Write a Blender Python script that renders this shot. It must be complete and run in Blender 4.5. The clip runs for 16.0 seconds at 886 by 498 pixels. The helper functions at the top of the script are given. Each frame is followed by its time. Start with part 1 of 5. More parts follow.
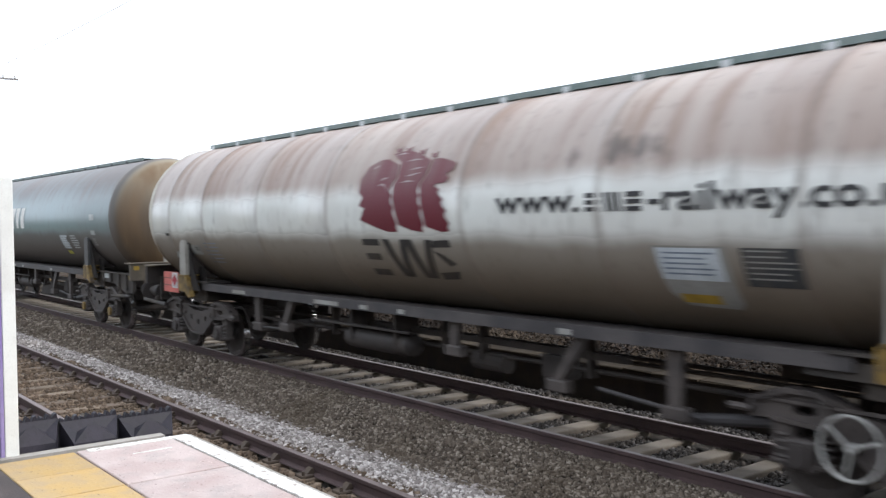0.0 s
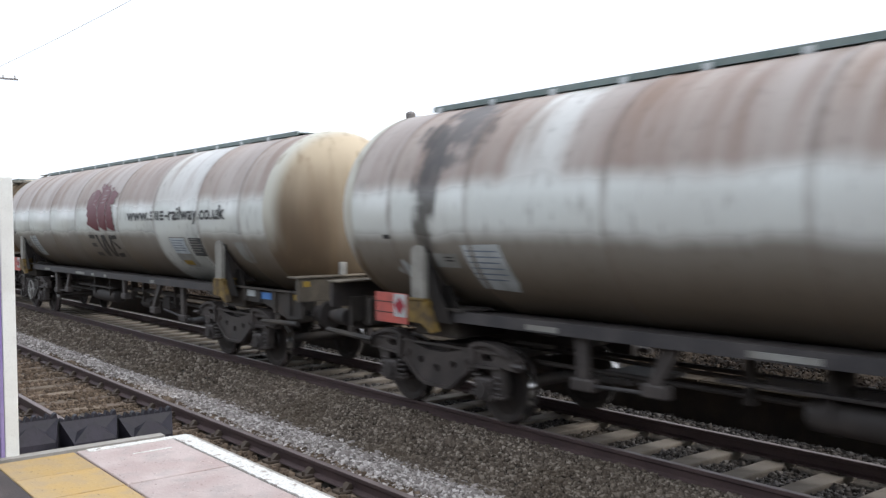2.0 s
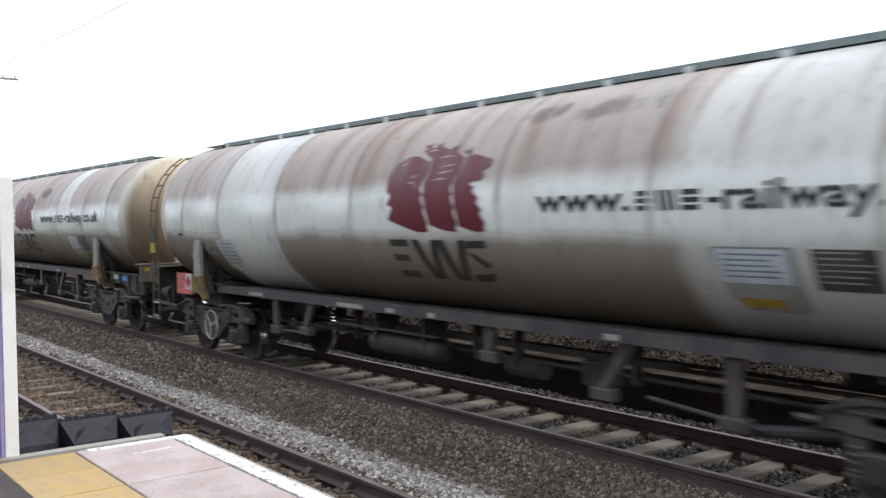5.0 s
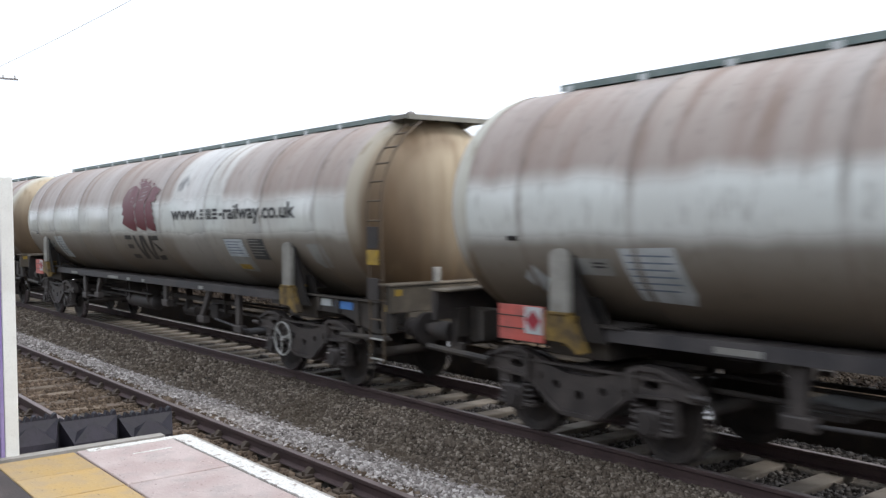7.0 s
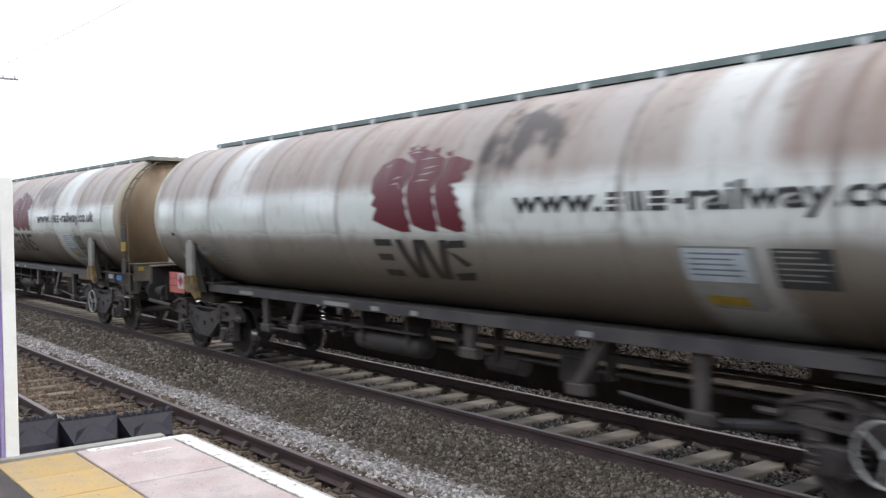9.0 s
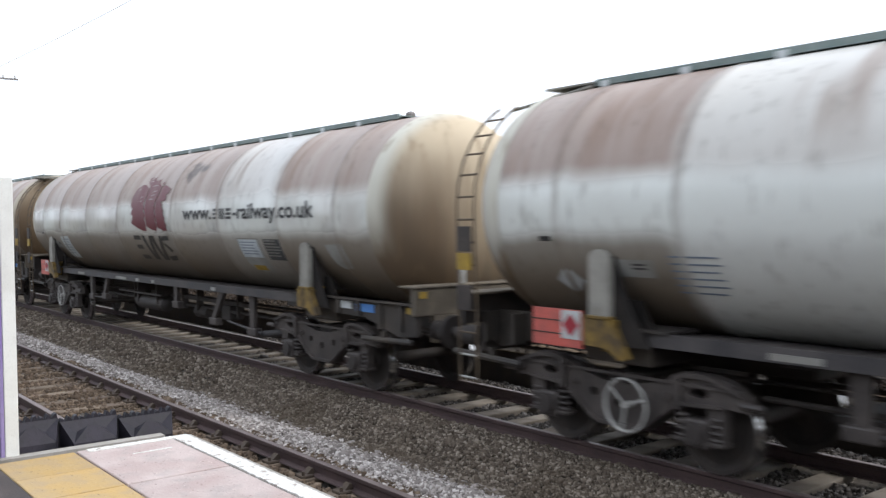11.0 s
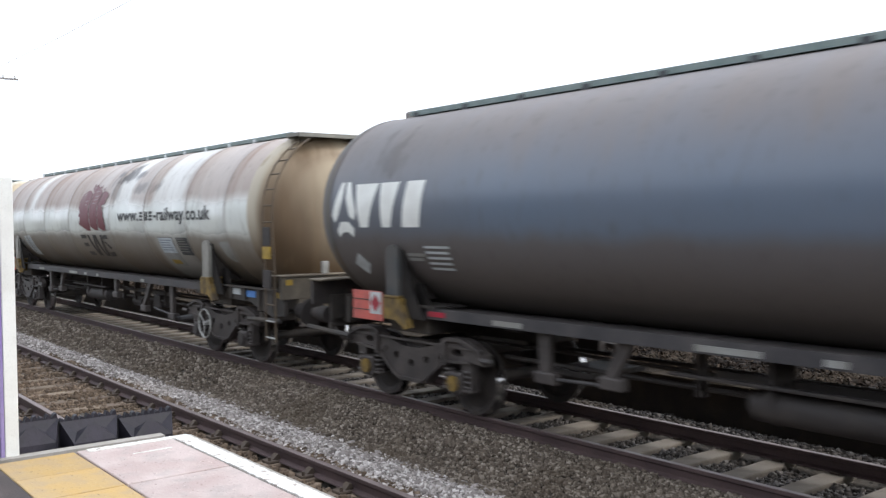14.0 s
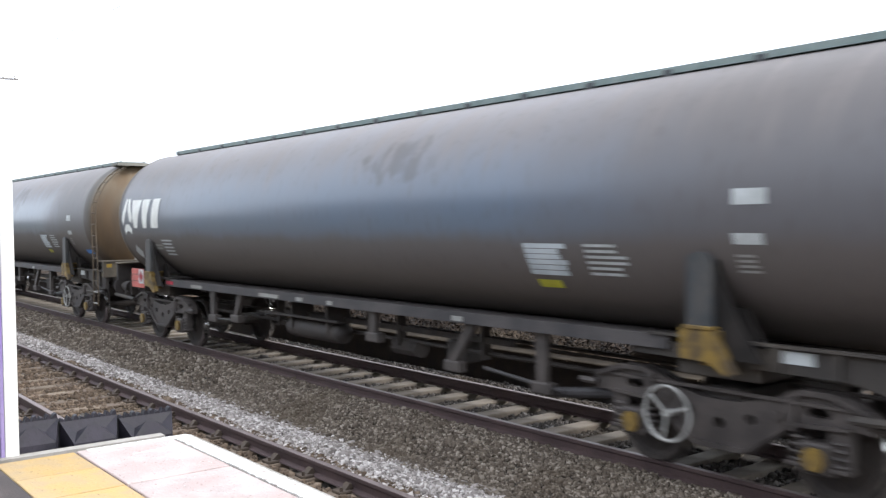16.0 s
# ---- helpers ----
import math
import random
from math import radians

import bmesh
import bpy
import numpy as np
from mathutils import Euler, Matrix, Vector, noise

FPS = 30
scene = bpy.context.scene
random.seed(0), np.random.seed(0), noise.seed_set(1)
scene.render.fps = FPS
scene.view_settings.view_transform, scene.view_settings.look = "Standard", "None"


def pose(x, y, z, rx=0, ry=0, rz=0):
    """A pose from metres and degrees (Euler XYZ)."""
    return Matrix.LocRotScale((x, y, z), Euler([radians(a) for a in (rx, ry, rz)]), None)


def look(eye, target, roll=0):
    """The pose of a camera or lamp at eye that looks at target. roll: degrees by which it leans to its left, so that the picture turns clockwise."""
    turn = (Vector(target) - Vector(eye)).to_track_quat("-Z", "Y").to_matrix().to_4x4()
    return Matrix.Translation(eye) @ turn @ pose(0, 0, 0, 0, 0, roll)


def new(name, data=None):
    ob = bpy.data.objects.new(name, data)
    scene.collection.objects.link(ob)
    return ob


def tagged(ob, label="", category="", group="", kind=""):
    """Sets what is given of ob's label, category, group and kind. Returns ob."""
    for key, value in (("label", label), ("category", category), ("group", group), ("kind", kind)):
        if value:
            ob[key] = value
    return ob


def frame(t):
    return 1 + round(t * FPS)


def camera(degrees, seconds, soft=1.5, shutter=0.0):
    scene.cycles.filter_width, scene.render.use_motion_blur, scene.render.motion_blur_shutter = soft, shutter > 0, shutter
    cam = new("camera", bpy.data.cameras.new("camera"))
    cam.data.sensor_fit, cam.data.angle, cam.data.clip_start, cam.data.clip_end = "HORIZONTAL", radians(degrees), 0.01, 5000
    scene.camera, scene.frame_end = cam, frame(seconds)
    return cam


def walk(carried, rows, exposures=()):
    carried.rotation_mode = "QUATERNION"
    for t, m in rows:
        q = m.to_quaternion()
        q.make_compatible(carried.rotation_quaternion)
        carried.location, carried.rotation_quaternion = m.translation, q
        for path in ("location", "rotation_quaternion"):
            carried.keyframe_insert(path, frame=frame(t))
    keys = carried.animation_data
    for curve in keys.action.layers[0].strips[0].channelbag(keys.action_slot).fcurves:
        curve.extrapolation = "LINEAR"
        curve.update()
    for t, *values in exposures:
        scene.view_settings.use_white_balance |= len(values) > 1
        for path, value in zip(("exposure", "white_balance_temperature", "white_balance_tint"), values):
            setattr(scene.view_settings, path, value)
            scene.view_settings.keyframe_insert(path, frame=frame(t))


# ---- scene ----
import itertools

# ---------------------------------------------------------------- camera
# x runs along the track (the train goes towards -x), y across it, z = 0 is the top of the rails.
EYE = 2.52
cam = camera(51.1, 16.0, soft=1.35, shutter=0.22)
VIEW = pose(0, 0, EYE, 90 - 1.751, 0.686, 52.16)
walk(cam, [(0.0, VIEW), (16.0, VIEW)],
     exposures=[(0.0, 0.78), (0.5, 0.66), (1.0, 0.54), (2.5, 0.47), (3.5, 0.54), (4.0, 0.60), (4.5, 0.55), (5.0, 0.58), (7.5, 0.46), (8.5, 0.55), (9.0, 0.66), (11.5, 0.58), (12.0, 0.60), (12.5, 0.54), (13.0, 0.54), (13.6, 0.58), (14.2, 0.86), (14.6, 1.06), (15.0, 1.06), (16.0, 1.13)])

# ---------------------------------------------------------------- world, sun, exposure
world = bpy.data.worlds.new("overcast_sky")
scene.world = world
world.use_nodes = True
wn, wl = world.node_tree.nodes, world.node_tree.links
sky = wn.new("ShaderNodeTexSky")
sky.sky_type, sky.sun_disc = "NISHITA", False
sky.sun_elevation, sky.sun_rotation = radians(45), radians(40)
sky.air_density, sky.dust_density = 1.0, 4.0
cloud = wn.new("ShaderNodeMix")
cloud.data_type = "RGBA"
cloud.inputs[0].default_value = 0.8
wl.new(sky.outputs[0], cloud.inputs[6])
cloud.inputs[7].default_value = (9.3, 10.0, 11.2, 1)
wl.new(cloud.outputs[2], wn["Background"].inputs[0])
wn["Background"].inputs[1].default_value = 0.11
sun = new("sun", bpy.data.lights.new("sun", "SUN"))
sun.data.energy, sun.data.angle, sun.data.color = 1.2, radians(20), (1.0, 0.97, 0.93)
sun.matrix_world = look((40, 48, 62), (0, 0, 0))


# ---------------------------------------------------------------- materials
def shader(name):
    m = bpy.data.materials.new(name)
    m.use_nodes = True
    t = m.node_tree
    return m, t.nodes, t.links, t.nodes["Principled BSDF"]


def mixer(n, l, a, b, f):
    """a colour mix: a, b sockets or colours, f a socket or number"""
    x = n.new("ShaderNodeMix")
    x.data_type = "RGBA"
    for i, v in ((0, f), (6, a), (7, b)):
        if isinstance(v, bpy.types.NodeSocket):
            l.new(v, x.inputs[i])
        else:
            x.inputs[i].default_value = v if i == 0 else (*v[:3], 1)
    return x.outputs[2]


def calc(n, l, op, *values):
    x = n.new("ShaderNodeMath")
    x.operation = op
    for i, v in enumerate(values):
        if isinstance(v, bpy.types.NodeSocket):
            l.new(v, x.inputs[i])
        else:
            x.inputs[i].default_value = v
    return x.outputs[0]


def span(n, l, v, a, b, c=0.0, d=1.0):
    x = n.new("ShaderNodeMapRange")
    x.interpolation_type = "SMOOTHSTEP"
    l.new(v, x.inputs[0])
    for i, k in enumerate((a, b, c, d)):
        x.inputs[i + 1].default_value = k
    return x.outputs[0]


def grain(n, l, scale, detail=4.0, stretch=(1, 1, 1), shift=(0, 0, 0), coords="Object"):
    c, m, t = n.new("ShaderNodeTexCoord"), n.new("ShaderNodeMapping"), n.new("ShaderNodeTexNoise")
    m.inputs["Scale"].default_value, m.inputs["Location"].default_value = stretch, shift
    l.new(c.outputs[coords], m.inputs[0])
    l.new(m.outputs[0], t.inputs["Vector"])
    t.inputs["Scale"].default_value, t.inputs["Detail"].default_value = scale, detail
    return t.outputs[0]


def surf(name, c1, c2, rough=0.7, metal=0.0, coarse=1.5, fine=35.0, bump=0.15, each=0.0, gloss=0.5):
    """a worn surface: blotches from c1 to c2, fine grain in colour and relief; each: difference from piece to piece"""
    m, n, l, p = shader(name)
    a, b = grain(n, l, coarse, 5), grain(n, l, fine, 6)
    col = mixer(n, l, c1, c2, span(n, l, a, 0.35, 0.68))
    col = mixer(n, l, col, tuple(0.55 * v for v in c1), span(n, l, b, 0.5, 0.8, 0, 0.5))
    if each:
        o = n.new("ShaderNodeObjectInfo")
        h = n.new("ShaderNodeHueSaturation")
        l.new(col, h.inputs["Color"])
        l.new(span(n, l, o.outputs["Random"], 0, 1, 1 - each, 1 + each), h.inputs["Value"])
        col = h.outputs[0]
    l.new(col, p.inputs["Base Color"])
    l.new(span(n, l, a, 0.3, 0.7, max(rough - 0.12, 0.05), min(rough + 0.1, 1)), p.inputs["Roughness"])
    p.inputs["Metallic"].default_value = metal
    p.inputs["Specular IOR Level"].default_value = gloss
    u = n.new("ShaderNodeBump")
    u.inputs["Strength"].default_value, u.inputs["Distance"].default_value = bump, 0.01
    l.new(b, u.inputs["Height"])
    l.new(u.outputs[0], p.inputs["Normal"])
    return m


def stone(name, dark, mid, light, rough=0.95, soil=0.45):
    m, n, l, p = shader(name)
    g = n.new("ShaderNodeNewGeometry")
    r = n.new("ShaderNodeValToRGB")
    r.color_ramp.elements[0].color, r.color_ramp.elements[1].color = (*dark, 1), (*light, 1)
    r.color_ramp.elements[1].position = 1.0
    r.color_ramp.elements.new(0.65).color = (*mid, 1)
    l.new(g.outputs["Random Per Island"], r.inputs[0])
    b = grain(n, l, 60, 4)
    stain = grain(n, l, 0.7, 4)
    c = mixer(n, l, r.outputs[0], tuple(0.6 * v for v in mid), span(n, l, b, 0.45, 0.75, 0, 0.6))
    c = mixer(n, l, c, (0.10, 0.075, 0.05), span(n, l, stain, 0.45, 0.7, 0, soil))
    l.new(c, p.inputs["Base Color"])
    p.inputs["Roughness"].default_value = rough
    p.inputs["Specular IOR Level"].default_value = 0.25
    return m


SEAMS = (-7.55, -5.95, -3.75, -1.5, 1.65, 3.85, 6.1, 7.85)


def tank_paint(name, seed, clean=(), stains=(), dark=False, green=False, grime=0.1):
    """Tank barrel paint with traffic dirt film above, browner towards the bottom. clean: stretches of x that were
    wiped; stains: (x, z, half width, half height) of black spills.
    """
    m, n, l, p = shader(name)
    c, s = n.new("ShaderNodeTexCoord"), n.new("ShaderNodeSeparateXYZ")
    l.new(c.outputs["Object"], s.inputs[0])
    x, z = s.outputs[0], s.outputs[2]
    shift = (seed * 7.3, seed * 3.1, seed * 1.7)
    fine = grain(n, l, 9, 6, (1, 1, 0.35), shift)
    blot = grain(n, l, 0.9, 5, (1, 1, 1), shift)
    run = grain(n, l, 3.2, 4, (1, 0.12, 0.12), shift)
    broad = grain(n, l, 0.42, 3, (1, 0.03, 0.03), shift)
    zz = calc(n, l, "ADD", z, calc(n, l, "MULTIPLY", calc(n, l, "SUBTRACT", blot, 0.5), 0.22))
    zz = calc(n, l, "ADD", zz, calc(n, l, "MULTIPLY", calc(n, l, "SUBTRACT", run, 0.5), 0.12))
    if dark:
        paint, film, low = ((0.165, 0.27, 0.295) if green else (0.128, 0.166, 0.222)), (0.185, 0.16, 0.15), (0.135, 0.115, 0.102)
    else:
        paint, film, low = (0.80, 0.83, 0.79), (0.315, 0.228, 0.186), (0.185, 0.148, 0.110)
    high = span(n, l, zz, 2.8, 3.7) if dark else span(n, l, zz, 2.80, 3.10)
    high = calc(n, l, "MULTIPLY", high, span(n, l, broad, 0.34, 0.60, 0.86, 1.0))
    high = calc(n, l, "MULTIPLY", high, span(n, l, run, 0.25, 0.7, 0.82, 1.0))
    # brown sets in below mid height and is strongest near the bottom
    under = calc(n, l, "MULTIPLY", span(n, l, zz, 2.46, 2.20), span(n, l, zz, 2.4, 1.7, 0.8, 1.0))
    wipe = None
    lows = None
    for a, b, low_share in clean:
        xw = calc(n, l, "ADD", x, calc(n, l, "MULTIPLY", calc(n, l, "SUBTRACT", fine, 0.5), 0.25))
        w = calc(n, l, "MULTIPLY", span(n, l, xw, a - 0.2, a + 0.15), span(n, l, xw, b + 0.2, b - 0.15))
        wipe = w if wipe is None else calc(n, l, "MAXIMUM", wipe, w)
        w = calc(n, l, "MULTIPLY", w, low_share)
        lows = w if lows is None else calc(n, l, "MAXIMUM", lows, w)
    if wipe is not None:
        keep = calc(n, l, "SUBTRACT", 1.0, calc(n, l, "MULTIPLY", wipe, 0.58))
        high = calc(n, l, "MULTIPLY", high, keep)
        under = calc(n, l, "MULTIPLY", under, calc(n, l, "SUBTRACT", 1.0, calc(n, l, "MULTIPLY", lows, 0.85)))
    stale = calc(n, l, "MULTIPLY", span(n, l, blot, 0.3, 0.65, 0.5, 1.5), grime)
    if wipe is not None:
        stale = calc(n, l, "MULTIPLY", stale, calc(n, l, "SUBTRACT", 1.0, calc(n, l, "MULTIPLY", wipe, 0.4)))
    col = mixer(n, l, paint, film, stale)
    col = mixer(n, l, col, film, high)
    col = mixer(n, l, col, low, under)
    if dark:
        xs = calc(n, l, "ADD", x, calc(n, l, "MULTIPLY", calc(n, l, "SUBTRACT", blot, 0.5), 2.0))
        soot = calc(n, l, "MAXIMUM", span(n, l, xs, 4.0, 7.2, 0, 0.3 if green else 0.75), span(n, l, xs, -4.5, -7.2, 0, 0.45))
        col = mixer(n, l, col, (0.118, 0.102, 0.094), soot)
    if not dark:
        near = None
        for sx in SEAMS:
            dx = calc(n, l, "ABSOLUTE", calc(n, l, "SUBTRACT", x, sx))
            near = dx if near is None else calc(n, l, "MINIMUM", near, dx)
        caught = calc(n, l, "MULTIPLY", span(n, l, near, 0.085, 0.012), span(n, l, fine, 0.25, 0.7, 0.4, 0.8))
        caught = calc(n, l, "MULTIPLY", caught, span(n, l, z, 2.0, 3.0, 0.35, 1.0))
        col = mixer(n, l, col, (0.17, 0.125, 0.10), calc(n, l, "MULTIPLY", caught, span(n, l, blot, 0.3, 0.6, 0.55, 0.95)))
    rust = span(n, l, run, 0.52, 0.70, 0, 0.6)
    col = mixer(n, l, col, film if dark else (0.22, 0.14, 0.095), calc(n, l, "MULTIPLY", rust, span(n, l, z, 2.9, 3.5)))
    for sx, sz, sw, sh, strength in stains:
        dx = calc(n, l, "DIVIDE", calc(n, l, "SUBTRACT", x, sx), sw)
        dz = calc(n, l, "DIVIDE", calc(n, l, "SUBTRACT", z, sz), sh)
        d = calc(n, l, "ADD", calc(n, l, "MULTIPLY", dx, dx), calc(n, l, "MULTIPLY", dz, dz))
        splash = grain(n, l, 2.4, 8, (1, 1, 1), (shift[0] + sx, shift[1], shift[2]))
        trickle = grain(n, l, 7.0, 3, (1, 0.06, 0.06), shift)
        d = calc(n, l, "ADD", calc(n, l, "MULTIPLY", d, 0.55), calc(n, l, "MULTIPLY", calc(n, l, "SUBTRACT", splash, 0.5), 4.0))
        d = calc(n, l, "ADD", d, calc(n, l, "MULTIPLY", calc(n, l, "SUBTRACT", trickle, 0.5), 1.8))
        col = mixer(n, l, col, (0.045, 0.037, 0.034), span(n, l, d, 0.95, -0.1, 0, 0.5 if dark else 0.95 * strength))
    col = mixer(n, l, col, tuple(0.6 * v for v in low), span(n, l, fine, 0.52, 0.78, 0, 0.35))
    l.new(col, p.inputs["Base Color"])
    dirt = calc(n, l, "MAXIMUM", high, under)
    if dark:
        dirt = calc(n, l, "MAXIMUM", dirt, soot)
    l.new(span(n, l, dirt, 0, 1, 0.28 if dark else 0.23, 0.52 if dark else 0.44), p.inputs["Roughness"])
    u = n.new("ShaderNodeBump")
    u.inputs["Strength"].default_value, u.inputs["Distance"].default_value = 0.06, 0.01
    l.new(blot, u.inputs["Height"])
    l.new(u.outputs[0], p.inputs["Normal"])
    return m


def end_paint(name, dark=False, sooty=False):
    """The dished tank ends: brown brake dust streaked by rain, with the near side's shading painted in."""
    m, n, l, p = shader(name)
    c, s = n.new("ShaderNodeTexCoord"), n.new("ShaderNodeSeparateXYZ")
    l.new(c.outputs["Object"], s.inputs[0])
    run = grain(n, l, 2.4, 5, (1, 1, 0.1))
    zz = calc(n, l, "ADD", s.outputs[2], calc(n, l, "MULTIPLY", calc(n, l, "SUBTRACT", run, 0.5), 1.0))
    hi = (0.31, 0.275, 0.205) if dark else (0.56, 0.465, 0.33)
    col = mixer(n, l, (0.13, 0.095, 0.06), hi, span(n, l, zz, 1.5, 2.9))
    blot = grain(n, l, 0.8, 4)
    # near half browned in the colour: it stands for the side turned from the sun
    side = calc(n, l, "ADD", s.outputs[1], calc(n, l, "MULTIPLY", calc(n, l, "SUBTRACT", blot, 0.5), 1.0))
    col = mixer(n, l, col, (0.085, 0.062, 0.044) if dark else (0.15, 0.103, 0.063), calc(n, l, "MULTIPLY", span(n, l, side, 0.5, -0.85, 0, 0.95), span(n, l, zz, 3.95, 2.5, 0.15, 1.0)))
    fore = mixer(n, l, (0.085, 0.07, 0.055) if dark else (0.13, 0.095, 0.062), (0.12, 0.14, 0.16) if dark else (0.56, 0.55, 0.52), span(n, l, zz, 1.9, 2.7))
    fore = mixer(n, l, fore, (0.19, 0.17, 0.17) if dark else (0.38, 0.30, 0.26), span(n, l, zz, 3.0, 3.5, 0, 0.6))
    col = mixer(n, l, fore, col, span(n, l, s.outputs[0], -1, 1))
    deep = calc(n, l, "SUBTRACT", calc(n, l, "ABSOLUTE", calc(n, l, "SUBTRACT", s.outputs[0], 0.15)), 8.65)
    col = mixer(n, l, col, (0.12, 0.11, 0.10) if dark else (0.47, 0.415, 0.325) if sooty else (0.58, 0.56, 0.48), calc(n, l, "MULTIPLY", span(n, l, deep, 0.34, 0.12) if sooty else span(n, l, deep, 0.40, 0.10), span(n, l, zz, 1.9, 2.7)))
    # belt inside the rim: dirt and the rim's shadow, both painted as brown
    if sooty:
        belt = calc(n, l, "MULTIPLY", span(n, l, deep, 0.2, 0.42), span(n, l, deep, 0.67, 0.56))
        belt = calc(n, l, "MULTIPLY", belt, span(n, l, run, 0.3, 0.7, 0.45, 0.95))
        col = mixer(n, l, col, (0.15, 0.095, 0.05), calc(n, l, "MULTIPLY", belt, span(n, l, s.outputs[1], 0.6, -0.2)))
    streak = grain(n, l, 5.0, 5, (1, 1, 0.05))
    col = mixer(n, l, col, (0.22, 0.15, 0.085), span(n, l, streak, 0.5, 0.72, 0, 0.3 if dark else 0.55))
    l.new(col, p.inputs["Base Color"])
    p.inputs["Roughness"].default_value = 0.68
    return m


def paving(name, c1, c2, film):
    """cast slab: soft blotches, a grey foot-worn film, small dark pits and pale flecks"""
    m, n, l, p = shader(name)
    a, b, pit = grain(n, l, 3, 5), grain(n, l, 45, 6), grain(n, l, 38, 2)
    col = mixer(n, l, c1, c2, span(n, l, a, 0.35, 0.68))
    col = mixer(n, l, col, film, span(n, l, grain(n, l, 7, 7), 0.46, 0.72, 0, 0.6))
    col = mixer(n, l, col, tuple(min(1.0, 1.35 * v) for v in c2), span(n, l, b, 0.62, 0.72, 0, 0.6))
    col = mixer(n, l, col, (0.13, 0.10, 0.09), span(n, l, pit, 0.67, 0.74, 0, 0.5))
    o, h = n.new("ShaderNodeObjectInfo"), n.new("ShaderNodeHueSaturation")
    l.new(col, h.inputs["Color"])
    l.new(span(n, l, o.outputs["Random"], 0, 1, 0.93, 1.07), h.inputs["Value"])
    l.new(h.outputs[0], p.inputs["Base Color"])
    p.inputs["Roughness"].default_value = 0.9
    u = n.new("ShaderNodeBump")
    u.inputs["Strength"].default_value, u.inputs["Distance"].default_value = 0.6, 0.008
    l.new(calc(n, l, "SUBTRACT", b, calc(n, l, "MULTIPLY", span(n, l, pit, 0.66, 0.74), 1.5)), u.inputs["Height"])
    l.new(u.outputs[0], p.inputs["Normal"])
    return m


def worn_line(name):
    """thick white paint, chipped through to concrete"""
    m, n, l, p = shader(name)
    chip, fine = grain(n, l, 16, 6), grain(n, l, 70, 5)
    col = mixer(n, l, (0.70, 0.70, 0.67), (0.50, 0.48, 0.45), span(n, l, fine, 0.42, 0.70))
    col = mixer(n, l, col, (0.34, 0.30, 0.27), span(n, l, chip, 0.60, 0.66))
    l.new(col, p.inputs["Base Color"])
    p.inputs["Roughness"].default_value = 0.85
    u = n.new("ShaderNodeBump")
    u.inputs["Strength"].default_value, u.inputs["Distance"].default_value = 0.5, 0.01
    l.new(chip, u.inputs["Height"])
    l.new(u.outputs[0], p.inputs["Normal"])
    return m


def decal(name, colour, above, below):
    """printed vinyl under the same dirt film as the barrel"""
    m, n, l, p = shader(name)
    c, s = n.new("ShaderNodeTexCoord"), n.new("ShaderNodeSeparateXYZ")
    l.new(c.outputs["Object"], s.inputs[0])
    run, fine = grain(n, l, 3.2, 4, (1, 0.12, 0.12)), grain(n, l, 9, 6, (1, 1, 0.35))
    col = mixer(n, l, colour, (0.22, 0.155, 0.14), calc(n, l, "MULTIPLY", span(n, l, s.outputs[2], 2.8, 3.3), span(n, l, run, 0.3, 0.65, 0.2 * above, 1.6 * above)))
    col = mixer(n, l, col, (0.09, 0.066, 0.045), calc(n, l, "MULTIPLY", span(n, l, s.outputs[2], 2.4, 1.9), span(n, l, fine, 0.3, 0.65, 0.5 * below, 1.6 * below)))
    l.new(col, p.inputs["Base Color"])
    p.inputs["Roughness"].default_value = 0.5
    return m


STEEL = surf("grimy_underframe_steel", (0.036, 0.030, 0.028), (0.072, 0.060, 0.053), 0.75, 0.0, 3, 40, 0.2)
# near-black, low-gloss colour of the wing plates beside the saddle pads
FIN = surf("near_black_plate", (0.018, 0.016, 0.015), (0.036, 0.031, 0.028), 0.8, 0.0, 3, 40, 0.2, 0.0, 0.2)
FRAME = surf("dusty_grey_frame", (0.046, 0.043, 0.045), (0.085, 0.077, 0.075), 0.65, 0.0, 2, 40, 0.15, 0.0, 0.3)
BOGIE = surf("dusty_cast_bogie_steel", (0.043, 0.036, 0.034), (0.084, 0.070, 0.063), 0.6, 0.0, 3, 30, 0.25)
DUSTY = surf("brown_dusted_frame", (0.037, 0.032, 0.029), (0.085, 0.071, 0.058), 0.75, 0.0, 1.5, 30, 0.2)
BROWN = surf("brown_brake_dust_steel", (0.10, 0.084, 0.064), (0.22, 0.185, 0.14), 0.75, 0.0, 2, 30, 0.2)
BRIGHT = surf("worn_bright_steel", (0.58, 0.58, 0.59), (0.70, 0.70, 0.70), 0.2, 1.0, 4, 50, 0.03)
WHITEISH = surf("weathered_white_paint", (0.34, 0.335, 0.315), (0.50, 0.49, 0.46), 0.6, 0.0, 5, 50, 0.1)
CREAM = surf("weathered_cream_paint", (0.22, 0.21, 0.185), (0.33, 0.315, 0.28), 0.6, 0.0, 4, 40, 0.1)
PADDARK = surf("dark_paint_bracket", (0.04, 0.045, 0.05), (0.08, 0.075, 0.07), 0.55, 0.0, 4, 40, 0.1)
OCHRE = surf("dirty_yellow_paint", (0.24, 0.15, 0.03), (0.07, 0.05, 0.03), 0.65, 0.0, 5, 40, 0.15)
YELLOW = surf("yellow_marking", (0.42, 0.27, 0.03), (0.3, 0.2, 0.04), 0.6, 0.0, 8, 50, 0.05)
BLUE = surf("blue_label", (0.06, 0.2, 0.55), (0.10, 0.26, 0.58), 0.5, 0.0, 8, 50, 0.05)
RED = surf("orange_red_board", (0.58, 0.125, 0.10), (0.46, 0.12, 0.10), 0.55, 0.0, 6, 40, 0.05)
